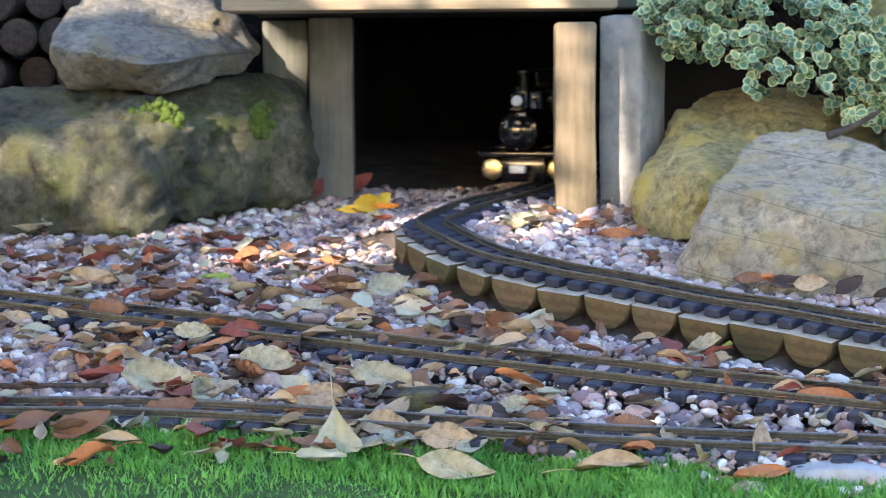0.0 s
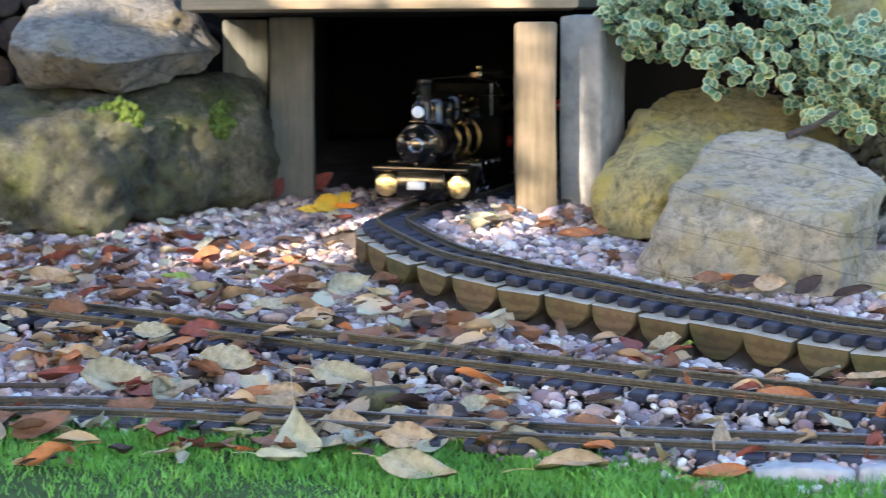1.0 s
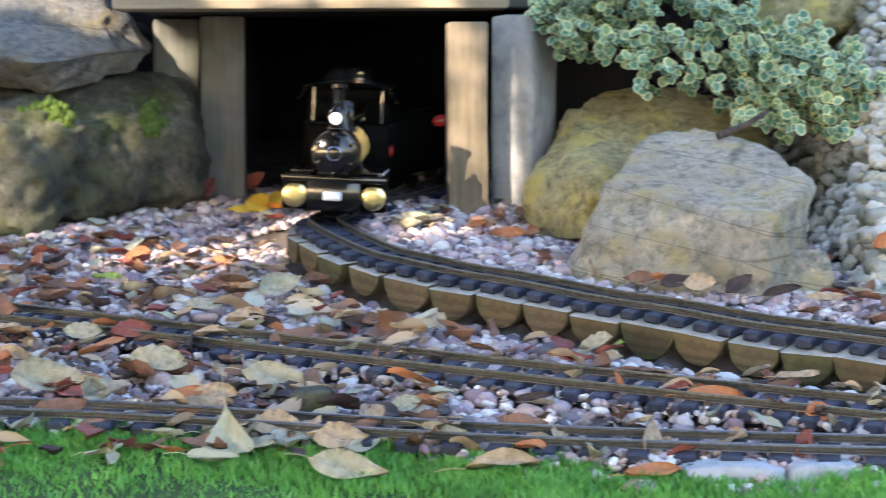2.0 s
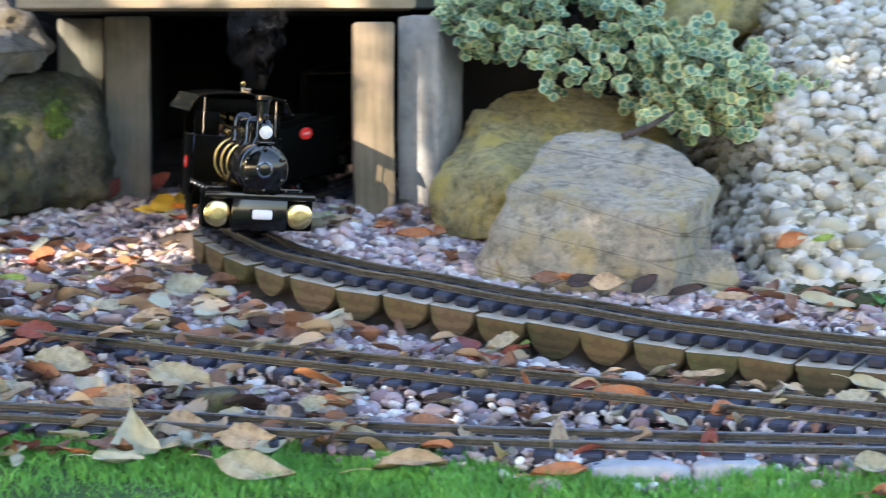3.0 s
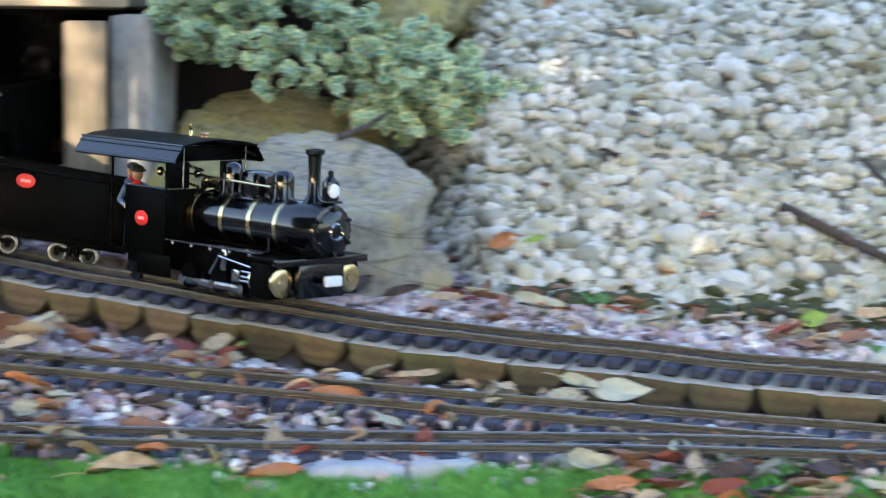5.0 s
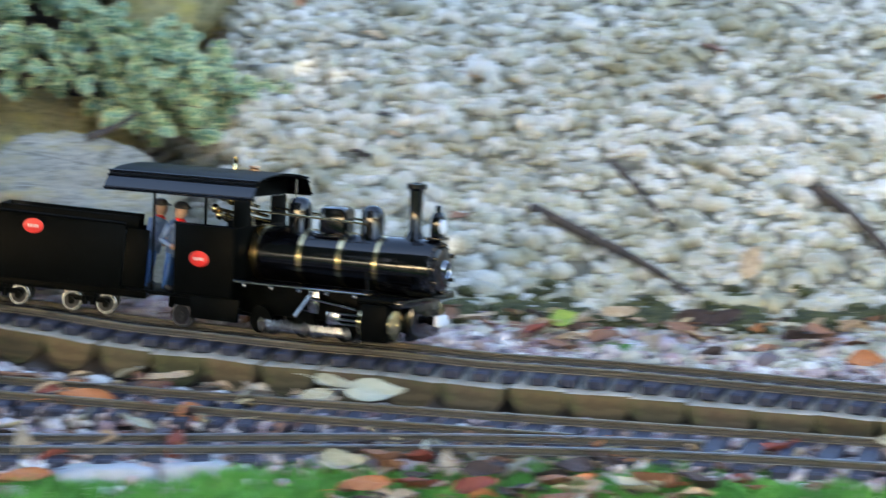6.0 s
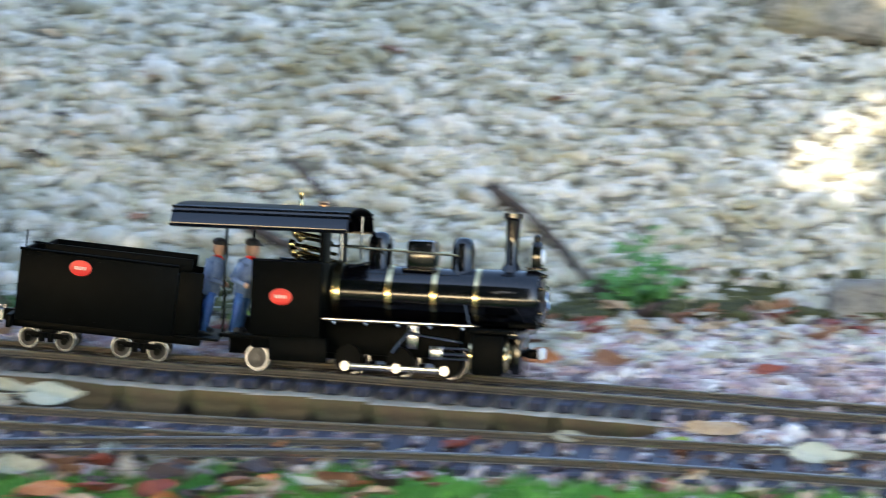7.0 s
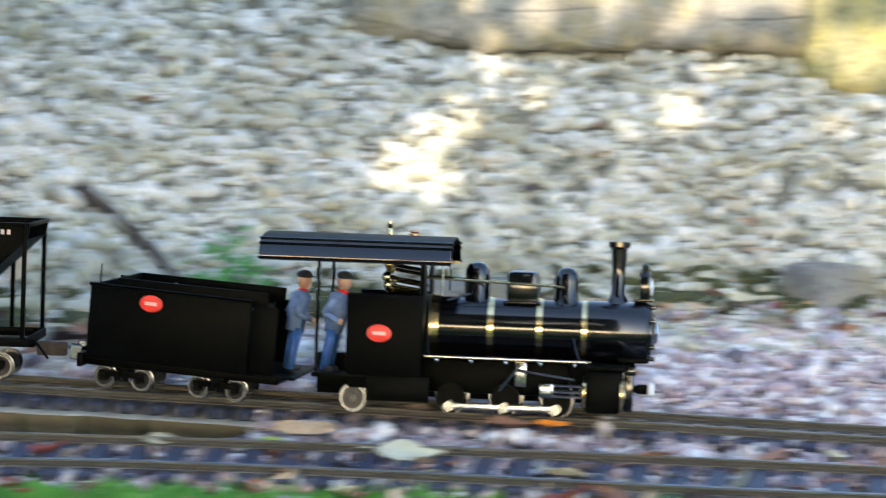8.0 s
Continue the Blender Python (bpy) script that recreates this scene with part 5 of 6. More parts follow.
stick([bank_at(28.1, 2.43, 0.014), bank_at(29.5, 2.385, 0.016), bank_at(30.9, 2.31, 0.012)], 0.0070, "dark fallen branch lying down the pebble bank")
stick([bank_at(21.0, 2.40, 0.012), bank_at(22.6, 2.345, 0.018), bank_at(23.9, 2.305, 0.018), bank_at(25.0, 2.27, 0.012)], 0.0068, "dark crooked branch at the foot of the bank")
stick([bank_at(23.0, 2.46, 0.010), bank_at(23.8, 2.41, 0.013), bank_at(24.6, 2.36, 0.010)], 0.0045, "thin dark twig lying down the pebble bank")
stick([bank_at(-13, 1.955, 0.012), bank_at(-11, 1.965, 0.014), bank_at(-8.6, 1.975, 0.010)], 0.0045, "dark twig among the leaves by the track")


# ---- pebbles ----
def cube_ball():
    """A rounded cube of 26 corners."""
    v = [Vector((x, y, z)).normalized() for x in (-1, 0, 1) for y in (-1, 0, 1) for z in (-1, 0, 1) if (x, y, z) != (0, 0, 0)]
    key = {}
    idx = 0
    for x in (-1, 0, 1):
        for y in (-1, 0, 1):
            for z in (-1, 0, 1):
                if (x, y, z) != (0, 0, 0):
                    key[(x, y, z)] = idx
                    idx += 1
    f = []
    for ax in range(3):
        for sgn in (-1, 1):
            for a in (-1, 0):
                for b in (-1, 0):
                    q = []
                    for da, db in ((0, 0), (1, 0), (1, 1), (0, 1)):
                        c = [0, 0, 0]
                        c[ax], c[(ax + 1) % 3], c[(ax + 2) % 3] = sgn, a + da, b + db
                        q.append(key[tuple(c)])
                    f.append(q if sgn > 0 else q[::-1])
    return np.array([tuple(p) for p in v]), np.array(f)


BALL_V, BALL_F = cube_ball()


def pebble_heap(name, places, sizes, material, label, tilt=None, jag=0.16):
    """Many pebbles in one mesh."""
    n = len(places)
    nv, nf = len(BALL_V), len(BALL_F)
    P = np.array(places)
    S = np.array(sizes)[:, None, None] * npr.uniform(0.65, 1.25, (n, 1, 3)) * np.array([1.1, 1.0, 0.72])
    V = BALL_V[None] * (1 + npr.uniform(-jag, jag, (n, nv, 1))) * S
    a = npr.uniform(0, 2 * np.pi, (n, 3)) * np.array([0.10, 0.10, 1.0])
    c, s = np.cos(a), np.sin(a)
    for ax, (i, j) in enumerate(((1, 2), (2, 0), (0, 1))):
        vi = V[..., i] * c[:, ax:ax + 1] - V[..., j] * s[:, ax:ax + 1]
        vj = V[..., i] * s[:, ax:ax + 1] + V[..., j] * c[:, ax:ax + 1]
        V[..., i], V[..., j] = vi, vj
    V = (V + P[:, None, :]).reshape(-1, 3)
    F = (BALL_F[None] + (np.arange(n) * nv)[:, None, None]).reshape(-1, 4)
    me = bpy.data.meshes.new(name)
    me.vertices.add(len(V))
    me.vertices.foreach_set("co", V.ravel())
    me.loops.add(len(F) * 4)
    me.loops.foreach_set("vertex_index", F.ravel().astype(np.int32))
    me.polygons.add(len(F))
    me.polygons.foreach_set("loop_start", np.arange(0, len(F) * 4, 4, dtype=np.int32))
    me.polygons.foreach_set("use_smooth", np.ones(len(F), dtype=bool))
    me.materials.append(material)
    me.update(calc_edges=True)
    me.validate()
    return tagged(new(name, me), label, name.replace("_", " "), kind="stuff")


def pebble_meshes(material, count, jag=0.16):
    out = []
    for k in range(count):
        V = BALL_V * (1 + npr.uniform(-jag, jag, (len(BALL_V), 1))) * npr.uniform(0.75, 1.2, (1, 3)) * np.array([1.1, 1.0, 0.75])
        out.append(mesh_of("pebble", V, BALL_F, [material], True))
    return out


def clear_of_tracks(x, y):
    s, e, d = beside_run(x, y)
    if 0.15 < s < 1.67 and -0.047 < e < 0.034:
        return False
    return True


def scatter_gravel():
    places, sizes = [], []
    singles = []
    tries = 0
    while len(places) < 33000 and tries < 260000:
        tries += 1
        az = rng.uniform(-13, 53)
        r = math.sqrt(rng.uniform(1.66 ** 2, 2.98 ** 2))
        a = radians(az)
        x, y = r * math.sin(a), r * math.cos(a)
        if r < lawn_edge(x, y) - 0.015 - (0.02 * rng.random()):
            continue
        b = bank(x, y)
        if b > 0.02 or (b > -0.12 and az > 14 and rng.random() < 0.3 + b * 2.5):
            continue
        if x < -0.2 and y > 2.86 or (y > 2.9 and not -0.12 < x < 0.3):
            continue
        if not clear_of_tracks(x, y):
            continue
        size = min(max(rng.lognormvariate(math.log(0.0044), 0.36), 0.0022), 0.0115)
        z = surface(x, y) + size * rng.uniform(0.0, 0.55)
        if abs(y - curve_y(FAR, x, -0.45, 1.29) + 0.022) < 0.055 or abs(y - curve_y(NEAR, x, -0.30, 1.15) - 0.016) < 0.045:
            size = min(size, 0.0062)
            z = surface(x, y) + rng.uniform(0.004, 0.0105)
        if len(singles) < 300 and size > 0.0048 and 0.0 < az < 20 and 1.80 < r < 2.05:
            singles.append((x, y, z + 0.001, size))
        else:
            places.append((x, y, z))
            sizes.append(size)
    pebble_heap("gravel", places, sizes, M_PEB, "lilac, pink and white pea gravel between the tracks")
    return singles


def scatter_white():
    places, sizes, singles = [], [], []
    tries = 0
    while len(places) < 20000 and tries < 80000:
        tries += 1
        az = rng.uniform(9, 54)
        f = lerp_table(az, FOOT)
        b = rng.uniform(-0.20 if az > 22 else -0.08 if az > 16 else 0.0, 0.72)
        if b < 0.02 and rng.random() < 0.35:
            continue
        r = f + b
        a = radians(az)
        x, y = r * math.sin(a), r * math.cos(a)
        if b < 0.05 and beside_run(x, y)[2] < 0.05:
            continue
        size = min(max(rng.lognormvariate(math.log(0.0080), 0.30), 0.0042), 0.015)
        if b < 0.03:
            size *= 0.72
        z = surface(x, y) + size * rng.uniform(0.0, 0.6)
        if len(singles) < 300 and 12 < az < 22 and 0.05 < b < 0.4 and size > 0.0095:
            singles.append((x, y, z + 0.001, size))
        else:
            places.append((x, y, z))
            sizes.append(size)
    pebble_heap("white_pebbles", places, sizes, M_WHT, "cream and white pebbles covering the bank", jag=0.10)
    return singles


gravel_singles = scatter_gravel()
white_singles = scatter_white()


# ---- moss ----
def moss_patch(c, size, n, label):
    """A cushion of moss: many tiny tufts on one pad."""
    bm = B()
    for _ in range(n):
        a, q = rng.uniform(0, 6.283), math.sqrt(rng.random())
        p = Vector(c) + Vector((math.cos(a) * size[0] * q, rng.uniform(-1, 1) * size[1] * q, math.sin(a) * size[2] * q))
        bmesh.ops.create_icosphere(bm, subdivisions=1, radius=rng.uniform(0.003, 0.007), matrix=Matrix.Translation(p) @ Matrix.Diagonal((1, 1, rng.uniform(0.7, 1.4), 1)))
    return tagged(part("moss", bm, M_MOSS, smooth=True, angle=180), label, "moss", kind="stuff")


moss_patch((-0.345, 2.715, 0.208), (0.035, 0.006, 0.022), 170, "bright green moss cushion on the boulder")
moss_patch((-0.218, 2.735, 0.205), (0.014, 0.006, 0.022), 60, "green moss on the boulder")


def foot_moss():
    bm = B()
    for _ in range(3000):
        az = rng.uniform(14, 52)
        r = lerp_table(az, FOOT) + rng.gauss(0.02, 0.024)
        if noise.noise((az * 0.9, r * 8, 0)) < -0.05:
            continue
        x, y, z = bank_at(az, r, 0.004)
        bmesh.ops.create_icosphere(bm, subdivisions=1, radius=rng.uniform(0.004, 0.009), matrix=Matrix.Translation((x, y, z + 0.004)) @ Matrix.Diagonal((1.5, 1.5, 0.8, 1)))
    tagged(part("moss", bm, M_MOSSD, angle=180), "dark green moss along the foot of the bank", "moss", kind="stuff")


foot_moss()


def small_weed(az, r, n, h, label):
    verts, faces = [], []
    x, y, z = bank_at(az, r, 0.0)
    for _ in range(n):
        a = rng.uniform(0, 6.283)
        p = Vector((x + rng.gauss(0, h * 0.35), y + rng.gauss(0, h * 0.25), z + abs(rng.gauss(0, h * 0.5)) + 0.004))
        u = Vector((math.cos(a), math.sin(a), rng.uniform(-0.2, 0.7))).normalized()
        w = u.orthogonal().normalized()
        ln, wd = rng.uniform(0.012, 0.022), rng.uniform(0.004, 0.007)
        k = len(verts)
        verts += [p, p + u * ln * 0.5 + w * wd, p + u * ln, p + u * ln * 0.5 - w * wd]
        faces.append((k, k + 1, k + 2, k + 3))
    tagged(new("weed", mesh_of("weed", verts, faces, [M_WEED])), label, "weed", kind="stuff")


small_weed(31.9, 2.30, 170, 0.055, "small green weed at the foot of the bank")
small_weed(16.2, 2.24, 14, 0.012, "tiny weed beside the slab")
small_weed(23.0, 2.08, 8, 0.010, "tiny green seedling in the gravel")


# ---- fallen leaves ----
def leaf_mesh(kind, k, length=1.0, width=0.42, curl=0.25, fold=0.25, stalk=0.35, lobes=0.0, blunt=False):
    """A curled leaf of unit length with midrib fold, thin but closed, and a stalk."""
    r = random.Random(100 + k)
    n, verts, faces = 11, [], []
    for top in (1, -1):
        for i in range(n):
            t = i / (n - 1)
            w = width * math.sin(math.pi * t ** 0.8) ** 0.8 * (1 + lobes * math.sin(t * 26)) + 0.004
            if blunt:
                w = width * min(t * 1.15 + 0.02, 1.0) ** 1.2 * (1 if t < 0.95 else 0.8)
            bend = -curl * math.sin(t * math.pi * 0.9) + curl * 0.8 * math.sin(t * 5 + k)
            for j in (-2, -1, 0, 1, 2):
                s = j / 2
                z = bend + fold * abs(s) ** 1.4 * w * 1.6 + 0.05 * math.sin(s * 4 + t * 6 + k) + top * 0.006 + r.uniform(-0.012, 0.012) * (top > 0)
                verts.append((t, s * w * (1 - 0.12 * fold), z))
    for side in (0, 1):
        o = side * n * 5
        for i in range(n - 1):
            for j in range(4):
                q = (o + i * 5 + j, o + (i + 1) * 5 + j, o + (i + 1) * 5 + j + 1, o + i * 5 + j + 1)
                faces.append(q[::-1] if side == 0 else q)
    if stalk:
        o = len(verts)
        z0 = verts[2][2]
        for i in range(4):
            t = -stalk * i / 3
            for a in range(4):
                verts.append((t, 0.010 * math.cos(a * 1.571), z0 + 0.010 * math.sin(a * 1.571) + 0.10 * stalk * math.sin(i)))
        for i in range(3):
            for a in range(4):
                faces.append((o + i * 4 + a, o + i * 4 + (a + 1) % 4, o + (i + 1) * 4 + (a + 1) % 4, o + (i + 1) * 4 + a))
    return mesh_of("leaf", verts, faces, [M_LEAF[kind]], True)


WORDS = {"brown": "dry brown", "tan": "dry tan", "olive": "faded grey-green", "orange": "orange", "red": "russet red", "yellow": "bright yellow", "flame": "bright orange",
         "pale": "pale silvery", "green": "fresh green", "dark": "rotted dark"}
LEAF_SHAPES = {}
for k, kind in enumerate(M_LEAF):
    LEAF_SHAPES[kind] = [leaf_mesh(kind, k * 10 + j, width=w, curl=c, fold=f, stalk=s, lobes=l) for j, (w, c, f, s, l) in
                         enumerate(((0.19, 0.05, 0.22, 0.3, 0.0), (0.25, 0.09, 0.45, 0.0, 0.05), (0.14, 0.07, 0.7, 0.45, 0.0), (0.29, 0.05, 0.2, 0.15, 0.09)))]


def leaf(kind, shape, m, size, where="on the gravel"):
    ob = new("leaf", LEAF_SHAPES[kind][shape])
    ob.matrix_world = m @ Matrix.Diagonal((size, size, size, 1))
    return tagged(ob, f"{WORDS[kind]} fallen leaf lying {where}", "leaf", "fallen leaves")


def lay(kind, shape, x, y, size, turn, tilt=0.0, roll=0.0, up=0.006, where="on the gravel"):
    n = land_normal(x, y)
    m = Matrix.Translation((x, y, surface(x, y) + up * 0.7 + 0.007)) @ Vector((0, 0, 1)).rotation_difference(n).to_matrix().to_4x4() @ pose(0, 0, 0, roll, tilt * 0.6, turn) @ Matrix.Translation((-0.5 * size, 0, 0))
    return leaf(kind, shape, m, size * 0.9, where)


# leaves that stand out: kind, shape, place, length, turn, tilt, roll, lift
NOTED = [
    ("yellow", 1, -0.085, 2.740, 0.052, 12, -20, 55, 0.030), ("yellow", 0, -0.110, 2.735, 0.040, -5, 0, 25, 0.020), ("yellow", 3, -0.070, 2.730, 0.030, 50, -30, 60, 0.036), ("flame", 0, -0.066, 2.708, 0.034, 8, 0, 35, 0.022),
    ("orange", 3, 0.243, 1.909, 0.030, 100, -40, 60, 0.022), ("orange", 0, 0.320, 1.862, 0.058, -8, 5, 38, 0.016), ("red", 2, 0.287, 1.877, 0.044, -50, -35, 30, 0.020),
    ("orange", 3, 0.399, 1.805, 0.036, 10, 0, 40, 0.014), ("tan", 0, 0.395, 1.888, 0.042, 5, 0, 14, 0.028),
    ("tan", 1, 0.245, 1.736, 0.042, 75, -60, 50, 0.024), ("orange", 0, 0.240, 1.670, 0.048, 5, 0, 20, 0.012), ("olive", 2, 0.089, 1.768, 0.046, -25, 8, 30, 0.020),
    ("tan", 3, 0.006, 1.767, 0.050, 4, -6, 35, 0.016), ("olive", 0, 0.012, 1.692, 0.070, -18, 4, 40, 0.014), ("tan", 2, 0.130, 1.691, 0.064, 8, -4, 30, 0.016),
    ("pale", 2, -0.093, 1.723, 0.044, -4, 0, 30, 0.014), ("tan", 3, -0.045, 1.800, 0.050, -10, -6, 30, 0.018), ("brown", 3, -0.075, 1.805, 0.030, 60, -20, 40, 0.016), ("olive", 0, -0.047, 1.958, 0.072, -4, 4, 40, 0.016),
    ("olive", 3, -0.155, 2.003, 0.060, -14, 6, 40, 0.020), ("olive", 1, -0.244, 1.948, 0.074, 8, 4, 45, 0.018), ("olive", 0, -0.205, 1.915, 0.045, -55, -20, 50, 0.020), ("tan", 2, -0.29, 2.03, 0.060, -20, 0, 30, 0.014), ("red", 3, -0.190, 2.118, 0.046, 12, -8, 30, 0.020), ("olive", 3, -0.234, 2.106, 0.040, 0, 0, 40, 0.022),
    ("tan", 1, -0.083, 2.153, 0.046, -3, -4, 20, 0.026), ("brown", 3, -0.325, 2.183, 0.050, -20, -20, 55, 0.024), ("tan", 0, -0.366, 2.361, 0.070, -30, 0, 40, 0.016), ("tan", 1, -0.10, 1.90, 0.045, -10, 0, 30, 0.016), ("orange", 0, -0.125, 1.905, 0.040, 10, -8, 30, 0.016), ("tan", 0, -0.105, 1.875, 0.048, -5, 0, 25, 0.016),
    ("olive", 1, -0.055, 2.313, 0.060, 35, -15, 50, 0.022), ("green", 0, -0.239, 2.375, 0.036, -10, 0, 20, 0.014), ("brown", 2, -0.01, 2.36, 0.050, 15, 0, 25, 0.014), ("tan", 0, -0.097, 2.327, 0.046, -25, 0, 25, 0.016), ("olive", 3, -0.13, 2.24, 0.046, -10, 0, 20, 0.014),
    ("brown", 1, 0.150, 2.150, 0.034, 80, -40, 50, 0.018), ("brown", 1, 0.038, 2.172, 0.032, 40, -20, 40, 0.016), ("olive", 3, 0.245, 2.089, 0.044, -40, -40, 40, 0.022), ("green", 0, 0.262, 2.075, 0.028, -60, -40, 40, 0.022), ("red", 0, 0.219, 2.018, 0.036, -10, 0, 30, 0.012), ("tan", 3, 0.10, 2.18, 0.034, 60, -30, 40, 0.016),
    ("orange", 0, 0.193, 2.468, 0.048, -12, 0, 35, 0.012), ("orange", 1, 0.222, 2.50, 0.030, 60, -20, 30, 0.012), ("brown", 0, 0.17, 2.54, 0.04, 30, 0, 30, 0.012), ("green", 1, 0.098, 2.50, 0.022, 10, 0, 30, 0.012), ("orange", 2, 0.16, 2.49, 0.03, 20, -20, 40, 0.012),
    ("tan", 1, 0.262, 2.275, 0.030, 110, -40, 40, 0.016), ("dark", 0, 0.345, 2.225, 0.048, 20, -10, 40, 0.016), ("tan", 3, 0.365, 2.21, 0.04, -20, -10, 40, 0.016), ("dark", 1, 0.40, 2.20, 0.04, 30, -30, 40, 0.018), ("brown", 0, 0.31, 2.24, 0.04, 0, 0, 40, 0.014), ("dark", 2, 0.44, 2.18, 0.045, 10, -10, 50, 0.016), ("tan", 0, 0.48, 2.16, 0.04, -10, 0, 30, 0.014),
    ("pale", 2, 0.565, 2.115, 0.062, -32, 8, 40, 0.016), ("pale", 0, 0.560, 1.823, 0.062, -5, 0, 45, 0.018), ("pale", 2, 0.528, 1.835, 0.050, -55, 0, 45, 0.024), ("olive", 3, 0.505, 1.812, 0.034, 0, -8, 30, 0.020),
    ("green", 0, 0.963, 1.486, 0.032, -10, 0, 40, 0.016), ("tan", 0, 1.014, 1.507, 0.058, -35, 0, 28, 0.012), ("pale", 0, 1.041, 1.400, 0.060, -30, 0, 25, 0.018), ("olive", 0, 0.897, 1.533, 0.036, -20, 0, 25, 0.018),
    ("brown", 2, 1.16, 1.425, 0.040, -40, 0, 30, 0.012), ("flame", 0, 1.185, 1.40, 0.028, -50, 0, 20, 0.014), ("dark", 1, 0.919, 1.953, 0.048, -30, -20, 55, 0.020), ("orange", 1, 0.994, 1.756, 0.040, -20, -6, 40, 0.016), ("brown", 1, 1.044, 1.722, 0.040, -30, -6, 40, 0.016),
    ("red", 0, 1.153, 1.630, 0.034, -30, -10, 40, 0.016), ("tan", 0, 0.868, 2.017, 0.045, 0, 0, 40, 0.016), ("green", 3, 0.799, 1.991, 0.034, 10, -20, 50, 0.022), ("brown", 1, 0.70, 2.04, 0.034, 40, -20, 40, 0.018), ("dark", 1, 0.95, 1.95, 0.040, -20, -30, 50, 0.020),
    ("orange", 0, 0.71, 2.64, 0.030, 80, -40, 30, 0.022), ("orange", 1, 0.575, 2.30, 0.040, 0, -10, 30, 0.020), ("green", 0, 0.605, 2.29, 0.026, -10, -10, 20, 0.024), ("tan", 3, 1.03, 2.06, 0.045, 40, -50, 30, 0.024),
    ("tan", 0, 1.32, 2.42, 0.070, -20, 0, 30, 0.018), ("red", 1, -0.105, 2.92, 0.045, 30, -40, 60, 0.026), ("red", 1, -0.16, 2.87, 0.04, 60, -60, 50, 0.026),
    ("orange", 0, 0.478, 1.580, 0.048, 0, 0, 25, 0.014), ("dark", 0, 0.572, 1.580, 0.040, -30, -10, 40, 0.018), ("olive", 1, 0.479, 1.641, 0.045, 0, 0, 35, 0.014), ("pale", 3, 0.546, 1.645, 0.024, 80, -50, 40, 0.018),
    ("red", 1, 0.361, 1.710, 0.036, 60, -40, 50, 0.020), ("dark", 2, 0.168, 1.879, 0.034, 0, -8, 40, 0.014), ("olive", 3, 0.06, 1.87, 0.030, 20, -10, 50, 0.014), ("brown", 3, -0.02, 1.95, 0.036, 70, -30, 50, 0.016), ("brown", 3, 0.155, 1.80, 0.04, -10, 0, 30, 0.014),
]
for kind, shape, x, y, size, turn, tilt, roll, up in NOTED:
    lay(kind, shape, x, y, size, turn, tilt, roll, up, "on the lawn" if math.hypot(x, y) < lawn_edge(x, y) else "on the gravel")
# a pale leaf that stands on its edge with its stalk in the air
LEAF_SHAPES["pale"].append(leaf_mesh("pale", 77, width=0.56, curl=0.06, fold=0.35, stalk=0.65, blunt=True))
LEAF_SHAPES["olive"].append(leaf_mesh("olive", 78, width=0.40, curl=0.1, fold=0.5, stalk=0.3, blunt=True))
leaf("pale", 4, Matrix.Translation((-0.087, 1.765, bed(-0.087, 1.765) + 0.046)) @ pose(0, 0, 0, 78, 0, -6) @ pose(0, 0, 0, 0, 0, -84), 0.040, "upright at the lawn edge")


def scatter_leaves():
    made, verts, faces, which = 0, [], [], []
    kinds = ["brown"] * 7 + ["tan"] * 6 + ["olive"] * 5 + ["red"] * 2 + ["dark"] * 4 + ["orange"]
    for k in range(1550):
        az = rng.uniform(-13, 50) if k % 4 else rng.uniform(-13, 3)
        lit = rng.random()
        if lit < 0.62:
            r = rng.uniform(1.74, 2.15) if az < 16 else rng.uniform(1.60, 1.78)
            if az < 4 and rng.random() < 0.35:
                r = rng.uniform(2.1, 2.6)
        elif lit < 0.9:
            r = lerp_table(az, FOOT) - rng.uniform(0.0, 0.14) if az > 13 else rng.uniform(2.1, 2.75)
        else:
            r = lerp_table(az, FOOT) + rng.uniform(0.0, 0.6) if az > 15 else rng.uniform(2.3, 2.8)
        a = radians(az)
        x, y = r * math.sin(a), r * math.cos(a)
        s, e, d = beside_run(x, y)
        if az > 26 and r < 1.8 and rng.random() < 0.6:
            continue
        if d < 0.075 and s > -0.2 or (x < -0.15 and y > 2.72) or (az < 13 and r > 2.72):
            continue
        kind, shape, size = rng.choice(kinds), rng.randrange(4), rng.uniform(0.016, 0.046) * (1.3 if k % 4 == 0 else 1.0)
        turn, tilt, roll, up = rng.uniform(0, 360), rng.uniform(-35, 15), rng.uniform(-25, 45), rng.uniform(0.007, 0.016)
        if made < 215:
            lay(kind, shape, x, y, size, turn, tilt, roll, up, "on the lawn" if r < lawn_edge(x, y) else "on the pebbles" if bank(x, y) > 0 else "on the gravel")
            made += 1
            continue
        # the rest of the litter, joined
        me, o = LEAF_SHAPES[kind][shape], len(verts)
        m = Matrix.Translation((x, y, surface(x, y) + up * 0.5 + 0.006)) @ pose(0, 0, 0, roll, tilt * 0.6, turn) @ Matrix.Diagonal((size * 0.85, size * 0.85, size * 0.85, 1))
        verts += [m @ v.co for v in me.vertices]
        faces += [[o + i for i in f.vertices] for f in me.polygons]
        which += [list(M_LEAF).index(kind)] * len(me.polygons)
    tagged(new("leaf_litter", mesh_of("leaf_litter", verts, faces, list(M_LEAF.values()), True, which)), "small dry leaves and leaf scraps strewn over the gravel", "leaf litter", kind="stuff")


scatter_leaves()


